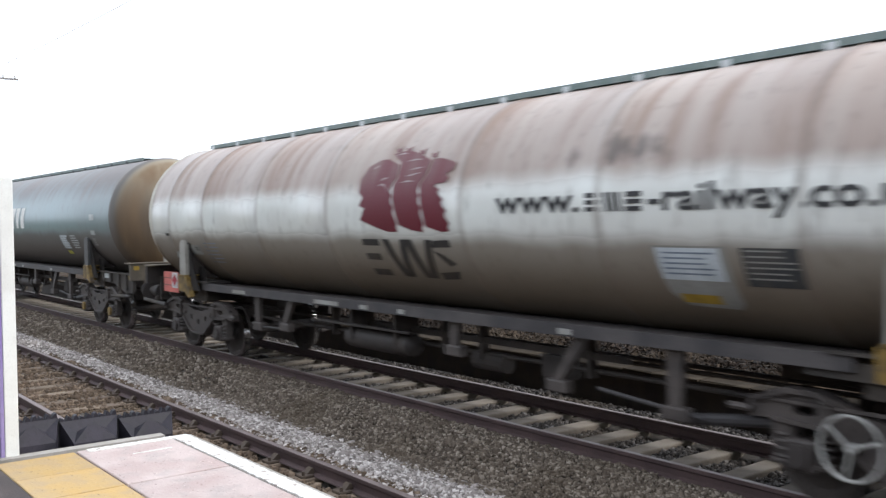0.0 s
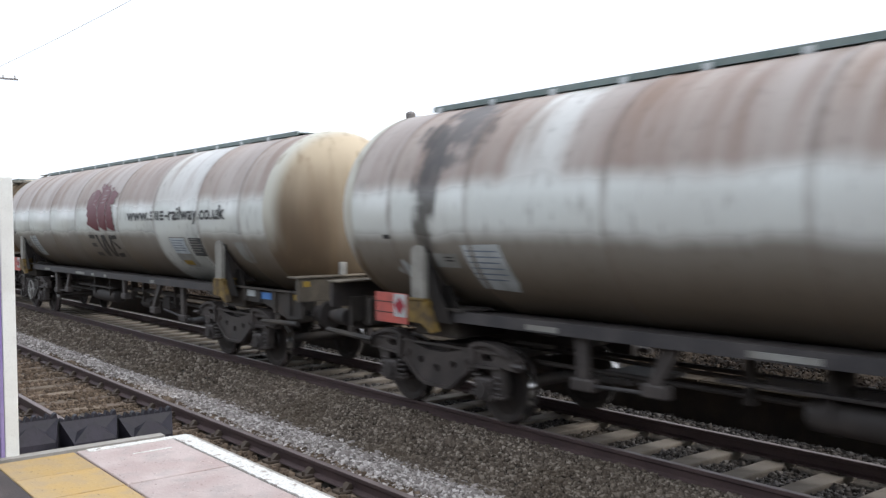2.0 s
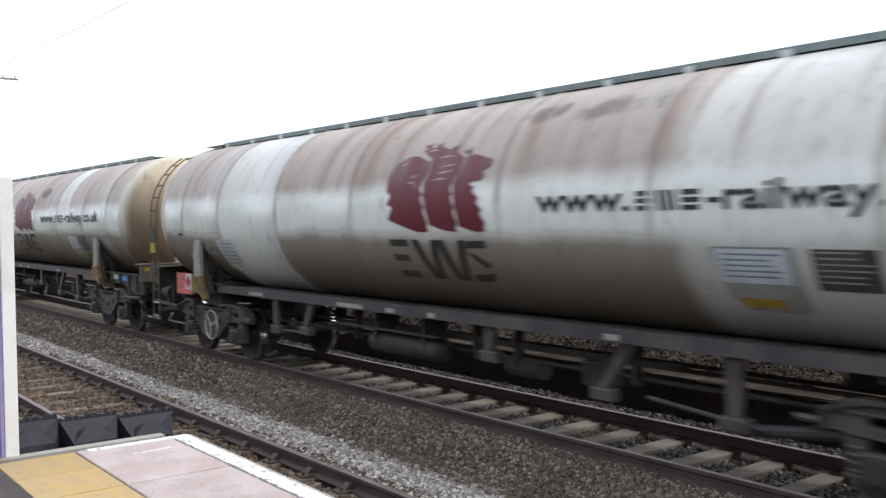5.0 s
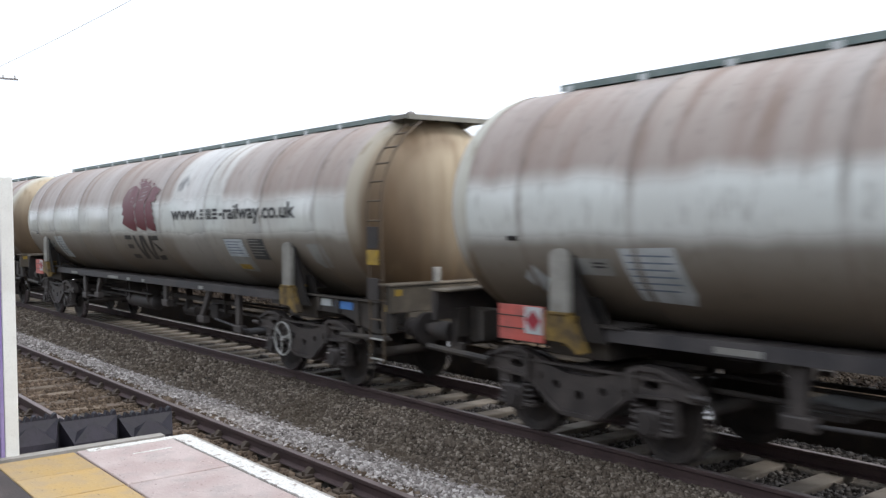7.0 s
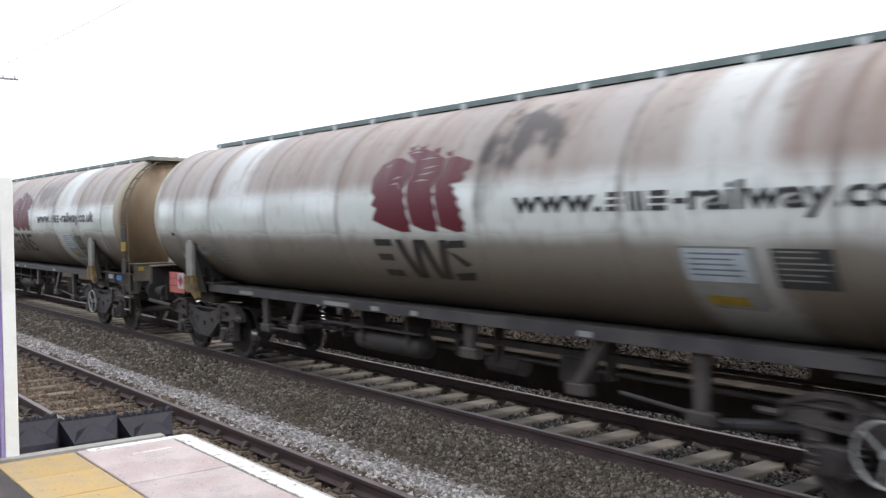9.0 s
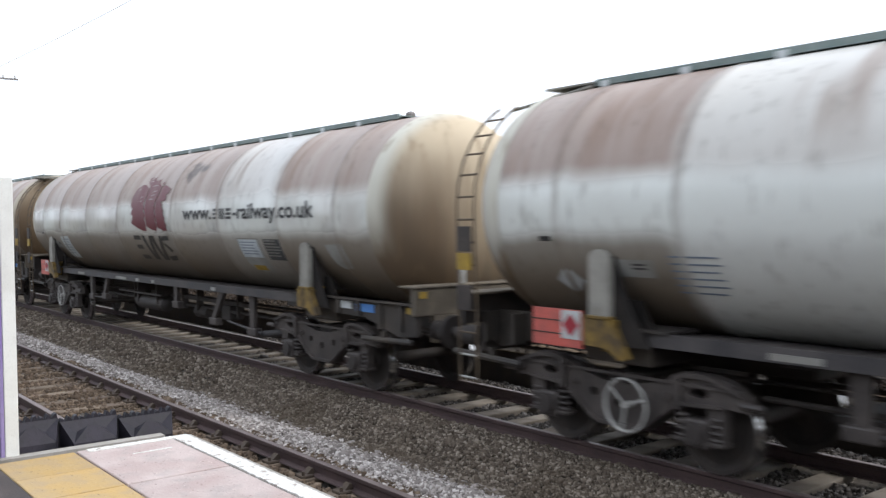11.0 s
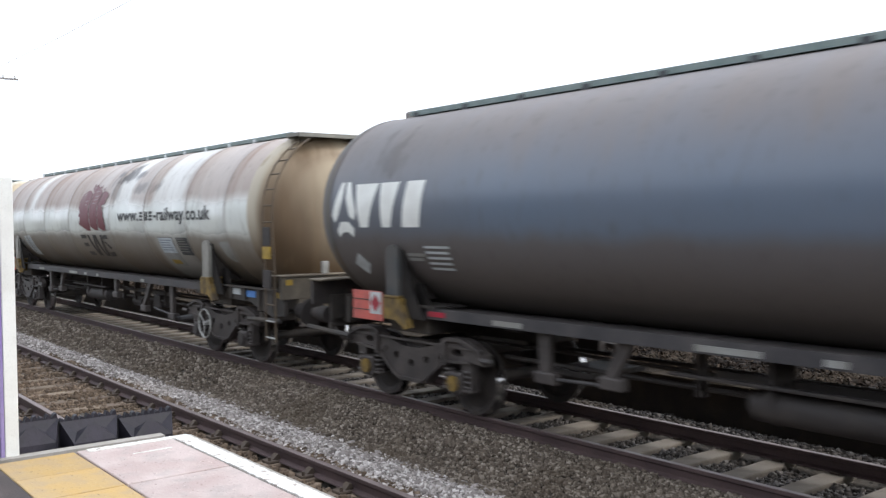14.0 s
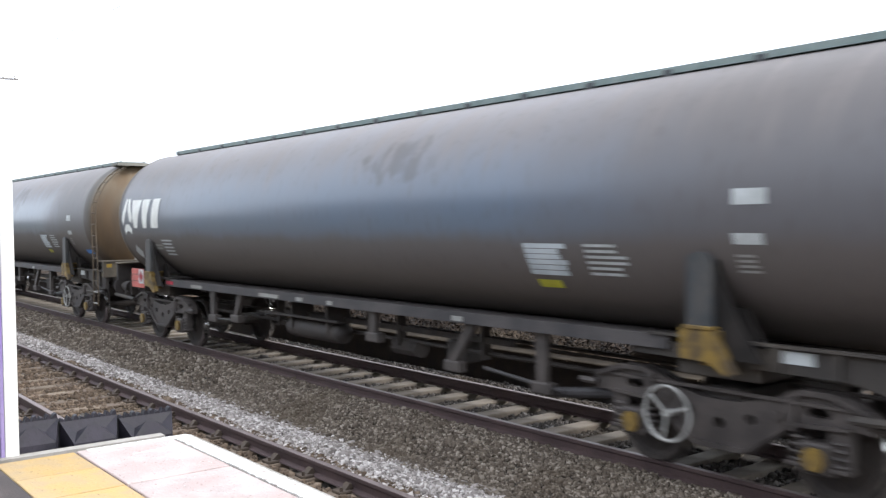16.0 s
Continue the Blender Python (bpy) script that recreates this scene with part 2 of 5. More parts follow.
CRIMSON = surf("crimson_print", (0.42, 0.02, 0.045), (0.3, 0.03, 0.04), 0.55, 0.0, 6, 40, 0.03)
MAROON = decal("faded_maroon_vinyl", (0.125, 0.008, 0.02), 0.42, 0.4)
INK = decal("dark_grey_lettering", (0.028, 0.028, 0.030), 0.25, 0.38)
CREASE = surf("pale_pink_print", (0.42, 0.36, 0.35), (0.34, 0.28, 0.27), 0.5, 0.0, 4, 30, 0.03)
PALE = surf("pale_print", (0.55, 0.58, 0.58), (0.42, 0.44, 0.43), 0.5, 0.0, 4, 30, 0.03)
PANEL = surf("blue_white_panel", (0.60, 0.65, 0.68), (0.50, 0.55, 0.58), 0.5, 0.0, 4, 30, 0.03)
BLUEGREY = surf("blue_grey_print", (0.16, 0.20, 0.26), (0.22, 0.26, 0.32), 0.5, 0.0, 6, 40, 0.03)
LIME = surf("lime_yellow_label", (0.55, 0.52, 0.05), (0.45, 0.42, 0.06), 0.5, 0.0, 8, 50, 0.05)
FADED = surf("faded_pale_panel", (0.33, 0.33, 0.31), (0.23, 0.22, 0.195), 0.55, 0.0, 2, 20, 0.03)
WALKWAY = surf("walkway_steel", (0.15, 0.20, 0.19), (0.22, 0.265, 0.25), 0.6, 0.0, 3, 40, 0.15)
LANDING = surf("pale_galvanised_landing", (0.19, 0.185, 0.16), (0.29, 0.275, 0.235), 0.6, 0.2, 3, 40, 0.15)
LADDER = surf("rusty_ladder_steel", (0.085, 0.062, 0.042), (0.15, 0.11, 0.07), 0.7, 0.1, 5, 40, 0.15)
RAILSIDE = surf("rusty_rail_web", (0.062, 0.038, 0.037), (0.094, 0.060, 0.056), 0.75, 0.1, 2, 40, 0.2)
RAILTOP = surf("dull_rail_head", (0.15, 0.115, 0.105), (0.22, 0.175, 0.165), 0.5, 0.4, 3, 40, 0.03)
CONCRETE = surf("stained_concrete_sleeper", (0.215, 0.185, 0.15), (0.115, 0.095, 0.076), 0.9, 0.0, 2.2, 30, 0.3, 0.18)
TIMBER = surf("oily_timber_sleeper", (0.12, 0.085, 0.06), (0.20, 0.155, 0.11), 0.9, 0.0, 3, 40, 0.4, 0.2)
CHAIR = surf("rusty_cast_chair", (0.06, 0.042, 0.03), (0.11, 0.08, 0.055), 0.85, 0.1, 6, 50, 0.3)
SLAB = paving("pinkish_concrete_slab", (0.40, 0.315, 0.295), (0.47, 0.395, 0.375), (0.34, 0.30, 0.285))
TACTILE = paving("buff_yellow_slab", (0.46, 0.305, 0.115), (0.42, 0.30, 0.15), (0.36, 0.27, 0.17))
LINE = worn_line("white_line_paint")
EDGE = surf("grey_concrete_edge", (0.36, 0.34, 0.31), (0.27, 0.25, 0.22), 0.92, 0.0, 3, 50, 0.3)
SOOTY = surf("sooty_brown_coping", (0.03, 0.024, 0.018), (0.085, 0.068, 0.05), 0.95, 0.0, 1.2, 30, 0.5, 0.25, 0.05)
TARMAC = surf("dark_tarmac", (0.05, 0.040, 0.038), (0.085, 0.068, 0.064), 0.95, 0.0, 3, 80, 0.4)
BRICKWALL = surf("dark_sooty_brickwork", (0.04, 0.033, 0.029), (0.07, 0.056, 0.045), 0.92, 0.0, 3, 40, 0.4)
RUBBER = surf("black_rubber_mat", (0.014, 0.013, 0.019), (0.034, 0.030, 0.040), 0.6, 0.0, 7, 50, 0.15, 0.12, 0.3)
POST = surf("white_painted_post", (0.82, 0.83, 0.79), (0.74, 0.74, 0.70), 0.6, 0.0, 4, 160, 0.05)
LILAC = surf("purple_painted_rail", (0.26, 0.2, 0.42), (0.34, 0.28, 0.5), 0.5, 0.0, 4, 40, 0.05)
EARTH = surf("brown_grass_and_earth", (0.11, 0.085, 0.05), (0.08, 0.085, 0.035), 0.97, 0.0, 0.35, 9, 0.6)
ROTTEN = surf("rotten_brown_timber", (0.05, 0.034, 0.023), (0.13, 0.095, 0.065), 0.95, 0.0, 4, 30, 0.8, 0.0, 0.1)
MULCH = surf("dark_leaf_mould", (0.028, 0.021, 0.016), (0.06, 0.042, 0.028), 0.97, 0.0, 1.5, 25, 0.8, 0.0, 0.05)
BED = surf("gritty_ballast_bed", (0.055, 0.047, 0.04), (0.085, 0.072, 0.058), 0.97, 0.0, 1.2, 45, 1.0)
ROOF = surf("red_brown_roof_tiles", (0.22, 0.14, 0.125), (0.28, 0.19, 0.17), 0.85, 0.0, 1.5, 12, 0.3)
RENDER = surf("white_render_wall", (0.72, 0.70, 0.66), (0.62, 0.60, 0.56), 0.85, 0.0, 0.8, 20, 0.1)
GLASS = surf("dark_window_glass", (0.05, 0.06, 0.07), (0.08, 0.09, 0.1), 0.12, 0.0, 2, 20, 0.0)
GREYROOF = surf("grey_sheet_roof", (0.22, 0.24, 0.28), (0.28, 0.29, 0.32), 0.7, 0.0, 0.6, 14, 0.1)
POLE = surf("grey_weathered_pole", (0.19, 0.17, 0.16), (0.26, 0.24, 0.23), 0.85, 0.0, 2, 30, 0.3)
BLUEPOST = surf("blue_painted_fence_post", (0.11, 0.14, 0.42), (0.15, 0.19, 0.46), 0.5, 0.0, 4, 40, 0.05)
BARK = surf("grey_brown_bark", (0.10, 0.08, 0.065), (0.15, 0.125, 0.1), 0.95, 0.0, 2, 20, 0.5)
LEAF = stone("winter_twig_and_leaf", (0.055, 0.05, 0.03), (0.09, 0.085, 0.045), (0.13, 0.115, 0.07))
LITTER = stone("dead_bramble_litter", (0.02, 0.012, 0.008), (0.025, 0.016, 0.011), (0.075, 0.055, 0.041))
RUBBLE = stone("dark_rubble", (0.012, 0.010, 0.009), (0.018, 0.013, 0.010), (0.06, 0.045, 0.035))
BALLAST = stone("weathered_ballast_stone", (0.075, 0.058, 0.045), (0.165, 0.132, 0.102), (0.36, 0.31, 0.255))
# darker and less rough stone, used on the train's track
DARK_BALLAST = stone("dark_ballast_stone", (0.018, 0.016, 0.015), (0.06, 0.052, 0.047), (0.2, 0.185, 0.175), 0.7)
BALLAST_B = stone("rust_stained_ballast_stone", (0.07, 0.05, 0.036), (0.14, 0.10, 0.07), (0.24, 0.18, 0.13))
FRESH = stone("pale_fresh_ballast_stone", (0.15, 0.128, 0.115), (0.44, 0.395, 0.365), (0.74, 0.69, 0.65), 0.95, 0.15)


# ---------------------------------------------------------------- mesh helpers
def mesh_of(name, bm, material, smooth=False):
    me = bpy.data.meshes.new(name)
    bmesh.ops.recalc_face_normals(bm, faces=bm.faces)
    bm.to_mesh(me)
    bm.free()
    for m in material if isinstance(material, (list, tuple)) else [material]:
        me.materials.append(m)
    if smooth:
        for f in me.polygons:
            f.use_smooth = True
        me.set_sharp_from_angle(angle=radians(38))
    return me


def part(name, bm, material, parent, label="", at=None, smooth=False):
    """links a bmesh, or a mesh that is shared, as one object under a thing or part"""
    me = bm if isinstance(bm, bpy.types.Mesh) else mesh_of(name, bm, material, smooth)
    ob = new(name, me)
    ob.parent = parent
    if at is not None:
        ob.matrix_basis = at
    return tagged(ob, label) if label else ob


def empty(name, x=0, y=0, z=0, rz=0):
    ob = new(name)
    ob.empty_display_size = 0.3
    ob.matrix_basis = pose(x, y, z, 0, 0, rz)
    return ob


def box(bm, x0, x1, y0, y1, z0, z1, soft=0.0, slot=0):
    vs = [bm.verts.new((x, y, z)) for x in (x0, x1) for y in (y0, y1) for z in (z0, z1)]
    fs = [bm.faces.new([vs[i] for i in q]) for q in ((0, 1, 3, 2), (4, 6, 7, 5), (0, 4, 5, 1), (2, 3, 7, 6), (0, 2, 6, 4), (1, 5, 7, 3))]
    for f in fs:
        f.material_index = slot
    if soft:
        bmesh.ops.bevel(bm, geom=list({e for f in fs for e in f.edges}), offset=soft, segments=2, affect="EDGES", profile=0.5)
    return fs


def prism(bm, poly, a, b, axis="y", slot=0):
    """extrudes a polygon: axis y takes (x, z), x takes (y, z), z takes (x, y)"""
    def place(u, v, w):
        return {"y": (u, w, v), "x": (w, u, v), "z": (u, v, w)}[axis]
    p = [bm.verts.new(place(u, v, a)) for u, v in poly]
    q = [bm.verts.new(place(u, v, b)) for u, v in poly]
    fs = [bm.faces.new(p), bm.faces.new(q[::-1])]
    n = len(poly)
    fs += [bm.faces.new((p[i], q[i], q[(i + 1) % n], p[(i + 1) % n])) for i in range(n)]
    for f in fs:
        f.material_index = slot
    return fs


def tube(bm, a, b, r, seg=10, r2=None, slot=0):
    a, b = Vector(a), Vector(b)
    m = Matrix.Translation((a + b) / 2) @ (b - a).to_track_quat("Z", "Y").to_matrix().to_4x4()
    g = bmesh.ops.create_cone(bm, cap_ends=True, segments=seg, radius1=r, radius2=r if r2 is None else r2, depth=(b - a).length, matrix=m)
    for f in {f for v in g["verts"] for f in v.link_faces}:
        f.material_index = slot


def lathe(bm, prof, seg, axis="y", cx=0.0, cy=0.0, cz=0.0, slot=0):
    """turns a profile of (radius, along) round an axis"""
    rows = []
    for r, w in prof:
        ring = []
        for i in range(seg):
            c, s = r * math.cos(2 * math.pi * i / seg), r * math.sin(2 * math.pi * i / seg)
            ring.append(bm.verts.new({"y": (cx + c, cy + w, cz + s), "x": (cx + w, cy + c, cz + s), "z": (cx + c, cy + s, cz + w)}[axis]))
        rows.append(ring)
    for p, q in zip(rows, rows[1:]):
        for i in range(seg):
            bm.faces.new((p[i], p[(i + 1) % seg], q[(i + 1) % seg], q[i])).material_index = slot


def sweep(bm, way, r, seg=6):
    """round bar bent along a way that stays in one plane of constant x, or of constant y"""
    way = [Vector(p) for p in way]
    level = all(abs(p.x - way[0].x) < 1e-6 for p in way)
    side = Vector((1, 0, 0)) if level else Vector((0, 1, 0))
    rings = []
    for i, p in enumerate(way):
        d = (way[min(i + 1, len(way) - 1)] - way[max(i - 1, 0)]).normalized()
        up = side.cross(d)
        rings.append([bm.verts.new(p + r * (math.cos(2 * math.pi * k / seg) * side + math.sin(2 * math.pi * k / seg) * up)) for k in range(seg)])
    for a, b in zip(rings, rings[1:]):
        for k in range(seg):
            bm.faces.new((a[k], a[(k + 1) % seg], b[(k + 1) % seg], b[k]))
    bm.faces.new(rings[0][::-1])
    bm.faces.new(rings[-1])
    bmesh.ops.recalc_face_normals(bm, faces=bm.faces)


def torus(bm, c, R, r, axis="y", seg=28, sub=8, slot=0):
    prof = [(R + r * math.cos(2 * math.pi * k / sub), r * math.sin(2 * math.pi * k / sub)) for k in range(sub + 1)]
    lathe(bm, prof, seg, axis, *c, slot=slot)


# ---------------------------------------------------------------- plan of the tracks
NEAR, FAR = 7.65, 9.125          # rails of the train's track
CENTRE = 0.5 * (NEAR + FAR)
NEAR_B, FAR_B = 3.415, 4.89      # rails of the platform track
SPREAD = (-62.0, 26.0)           # stretch of track built in full
LINE_ENDS = (-300.0, 262.0)      # how far the rails run


# ---------------------------------------------------------------- ground
def ground():
    prof = [(-3000, -0.55), (-30, -0.55), (12.2, -0.55), (16.0, 0.2), (19.0, 0.1), (34, -5.8), (80, -6.2), (3000, -6.2)]
    bm = bmesh.new()
    xs = [-3000, -300, -120, -60, -40, -30, -22, -16, -10, -4, 4, 20, 60, 300, 3000]
    rows = [[bm.verts.new((x, y, z)) for x in xs] for y, z in prof]
    for p, q in zip(rows, rows[1:]):
        for i in range(len(xs) - 1):
            bm.faces.new((p[i], p[i + 1], q[i + 1], q[i]))
    g = part("ground", bm, EARTH, None)
    tagged(g, "brown grass and bare earth around the railway", "ground", kind="structure")
    bm = bmesh.new()
    nx, ny = 220, 40
    ys = np.linspace(2.9, 10.4, ny)
    grid = []
    for i in range(nx + 1):
        x = SPREAD[0] + (SPREAD[1] - SPREAD[0]) * i / nx
        grid.append([bm.verts.new((x, y, bed_height(x, y))) for y in ys])
    for a, b in zip(grid, grid[1:]):
        for j in range(ny - 1):
            bm.faces.new((a[j], b[j], b[j + 1], a[j + 1]))
    tagged(part("ballast_bed", bm, BED, None, smooth=True), "gritty grey-brown ballast bed under both tracks", "ballast", kind="structure")


def bed_height(x, y):
    z = -0.235 + 0.03 * noise.noise(Vector((x * 1.3, y * 1.3, 0)))
    z -= 0.10 * math.exp(-((y - 6.35) / 0.55) ** 2)          # hollow between the tracks
    z += 0.05 * math.exp(-((y - 5.72) / 0.3) ** 2)
    for r in (NEAR, FAR, NEAR_B, FAR_B):
        z -= 0.03 * math.exp(-((y - r) / 0.14) ** 2)
    z += 0.10 * max(0.0, min(1.0, (y - 6.55) / 0.35)) * (1.0 if y < NEAR - 0.1 else 0.0)
    z += 0.06 if y > FAR + 0.1 else 0.0
    z += 0.055 if NEAR_B + 0.1 < y < FAR_B - 0.12 else 0.0
    z += 0.085 if FAR_B + 0.09 < y < 5.5 else 0.0
    return z - (0.25 * max(0, y - 9.9))


def stones(name, mat, x0, x1, y0, y1, per_m2, size, label, seed, keep=None, level=None):
    """loose broken stone, each a small rough lump"""
    rng = np.random.default_rng(seed)
    n = int((x1 - x0) * (y1 - y0) * per_m2)
    x, y = rng.uniform(x0, x1, n), rng.uniform(y0, y1, n)
    if keep is not None:
        ok = keep(x, y, rng)
        x, y = x[ok], y[ok]
        n = len(x)
    z = (np.array([bed_height(a, b) for a, b in zip(x, y)]) if level is None else np.full(n, level)) + rng.uniform(-0.008, 0.022, n)
    lump = np.array(list(itertools.product((-1, 1), repeat=3))) / 1.45
    tri = np.array([(0, 1, 3), (0, 3, 2), (4, 6, 7), (4, 7, 5), (0, 4, 5), (0, 5, 1), (2, 3, 7), (2, 7, 6), (0, 2, 6), (0, 6, 4), (1, 5, 7), (1, 7, 3)])
    s = size * rng.lognormal(0, 0.33, (n, 1, 1)) * 0.5
    v = lump[None] * rng.uniform(0.55, 1.25, (n, 8, 3)) * rng.uniform(0.55, 1.3, (n, 1, 3)) * s
    a = rng.uniform(0, 6.283, n)
    c, d = np.cos(a)[:, None], np.sin(a)[:, None]
    tl = rng.uniform(-0.7, 0.7, n)
    vy = v[:, :, 1] * np.cos(tl)[:, None] - v[:, :, 2] * np.sin(tl)[:, None]
    vz = v[:, :, 1] * np.sin(tl)[:, None] + v[:, :, 2] * np.cos(tl)[:, None]
    out = np.stack([v[:, :, 0] * c - vy * d + x[:, None], v[:, :, 0] * d + vy * c + y[:, None], vz + z[:, None]], 2).reshape(-1, 3)
    f = (tri[None] + 8 * np.arange(n)[:, None, None]).reshape(-1)
    me = bpy.data.meshes.new(name)
    me.vertices.add(len(out))
    me.vertices.foreach_set("co", out.astype(np.float32).ravel())
    me.loops.add(len(f))
    me.loops.foreach_set("vertex_index", f.astype(np.int32))
    me.polygons.add(len(f) // 3)
    me.polygons.foreach_set("loop_start", np.arange(0, len(f), 3, dtype=np.int32))
    me.polygons.foreach_set("loop_total", np.full(len(f) // 3, 3, dtype=np.int32))
    me.update(calc_edges=True)
    me.materials.append(mat)
    return tagged(new(name, me), label, "ballast", kind="stuff")


def off_sleepers(x, y, rng):
    """stones lie between the sleepers, and thinly on them"""
    on = np.abs(((x - SLEEPER_AT) / SLEEPER_STEP + 0.5) % 1 - 0.5) * SLEEPER_STEP < 0.135
    inside = (y > NEAR) & (y < FAR)
    rail = (np.abs(y - NEAR) < 0.09) | (np.abs(y - FAR) < 0.09)
    return (~(on & inside) | (rng.uniform(0, 1, len(x)) < 0.30)) & ~rail


def off_timbers(x, y, rng):
    on = np.abs(((x + 0.2) / 0.76 + 0.5) % 1 - 0.5) * 0.76 < 0.14
    inside = (y > 2.9) & (y < FAR_B)
    rail = (np.abs(y - FAR_B) < 0.09) | (np.abs(y - NEAR_B) < 0.09)
    return (~(on & inside) | (rng.uniform(0, 1, len(x)) < 0.35)) & ~rail


SLEEPER_STEP, SLEEPER_AT = 0.672, -9.08


def rail_mesh(name):
    prof = [(-0.035, 0.0), (-0.035, -0.035), (-0.012, -0.05), (-0.009, -0.12), (-0.065, -0.138), (-0.07, -0.152),
            (0.07, -0.152), (0.065, -0.138), (0.009, -0.12), (0.012, -0.05), (0.035, -0.035), (0.035, 0.0), (0.028, 0.005), (-0.028, 0.005)]
    bm = bmesh.new()
    prism(bm, prof, LINE_ENDS[0], LINE_ENDS[1], "x")
    bm.normal_update()
    for f in bm.faces:
        c = f.calc_center_median()
        f.material_index = 1 if c.z > -0.001 and abs(c.y) < 0.034 else 0
    return mesh_of(name, bm, [RAILSIDE, RAILTOP])


def tracks():
    rail = rail_mesh("rail")
    bm = bmesh.new()
    for a, b in ((LINE_ENDS[0], SPREAD[0]), (SPREAD[1], LINE_ENDS[1])):
        box(bm, a, b, 2.95, 10.2, -0.52, -0.25)
    tagged(part("ballast_bed", bm, BED, None), "plain ballast bed further along the line", "ballast", kind="structure")
    for name, lo, hi, step, start, mat, half, label in (
            ("railway_track", NEAR, FAR, SLEEPER_STEP, SLEEPER_AT, CONCRETE, 0.13, "rusty steel rails on stained concrete sleepers"),
            ("railway_track", NEAR_B, FAR_B, 0.76, -0.2, TIMBER, 0.125, "rusty steel rails in cast chairs on worn timber sleepers")):
        mid = 0.5 * (lo + hi)
        tr = tagged(empty(name, 0, mid, 0), label, "railway track", kind="structure")
        for y in (lo, hi):
            part("rail", rail, None, tr, at=pose(0, y - mid, 0))
        bm = bmesh.new()
        box(bm, -half, half, -1.26, 1.26, -0.36, -0.156, 0.02)
        sleeper = mesh_of("sleeper", bm, mat)
        bm = bmesh.new()
        if mat is CONCRETE:
            for s in (-1, 1):
                tube(bm, (-0.05, s * 0.1, -0.145), (0.05, s * 0.1, -0.145), 0.014, 8)
                box(bm, -0.04, 0.04, s * 0.085 - 0.03, s * 0.085 + 0.03, -0.158, -0.138, 0.006)
        else:
            for s in (-1, 1):
                box(bm, -0.09, 0.09, s * 0.13 - 0.07, s * 0.13 + 0.07, -0.16, -0.125, 0.012)
                prism(bm, [(s * 0.02, -0.14), (s * 0.13, -0.13), (s * 0.07, -0.07), (s * 0.045, -0.07)], -0.045, 0.045, "x")
                tube(bm, (0.05, s * 0.17, -0.13), (0.05, s * 0.17, -0.085), 0.018, 8)
        clip = mesh_of("rail_chair", bm, CHAIR)
        x = start - step * math.floor((start + 52) / step)
        while x < 24:
            s = part("sleeper", sleeper, None, tr, at=pose(x, 0, 0, 0, 0, random.uniform(-0.7, 0.7)))
            for y in (lo, hi):
                part("rail_chair", clip, None, s, at=pose(0, y - mid, 0))
            x += step
        verts, faces = [], []
        for a, b in ((LINE_ENDS[0], -52.5), (25.0, LINE_ENDS[1])):
            v = start + step * math.ceil((a - start) / step)
            while v < b:
                i = len(verts)
                verts += [(v + dx, dy, dz) for dx in (-half, half) for dy in (-1.26, 1.26) for dz in (-0.3, -0.156)]
                faces += [tuple(i + n for n in q) for q in ((0, 1, 3, 2), (4, 6, 7, 5), (0, 4, 5, 1), (2, 3, 7, 6), (1, 5, 7, 3))]
                v += step
        me = bpy.data.meshes.new("distant_sleepers")
        me.from_pydata(verts, [], faces)
        me.materials.append(mat)
        tagged(part("distant_sleepers", me, None, tr), kind="stuff")


# ---------------------------------------------------------------- platform
def ragged_strip(bm, a, b, c, d, z, n, rough, across=False):
    """thin coat of paint from a to b with uneven edges at c and d"""
    rows = []
    for i in range(n + 1):
        u = a + (b - a) * i / n
        pair = []
        for w in (c + random.uniform(-0.3, 1.0) * rough, d + random.uniform(-1.0, 0.3) * rough):
            pair.append([bm.verts.new((w, u, h) if across else (u, w, h)) for h in (z, z - 0.02)])
        rows.append(pair)
    for p, q in zip(rows, rows[1:]):
        bm.faces.new((p[0][0], p[1][0], q[1][0], q[0][0]))
        bm.faces.new((p[0][0], q[0][0], q[0][1], p[0][1]))
        bm.faces.new((p[1][0], p[1][1], q[1][1], q[1][0]))
    for p in (rows[0], rows[-1]):
        bm.faces.new((p[0][0], p[0][1], p[1][1], p[1][0]))
    bmesh.ops.recalc_face_normals(bm, faces=bm.faces)


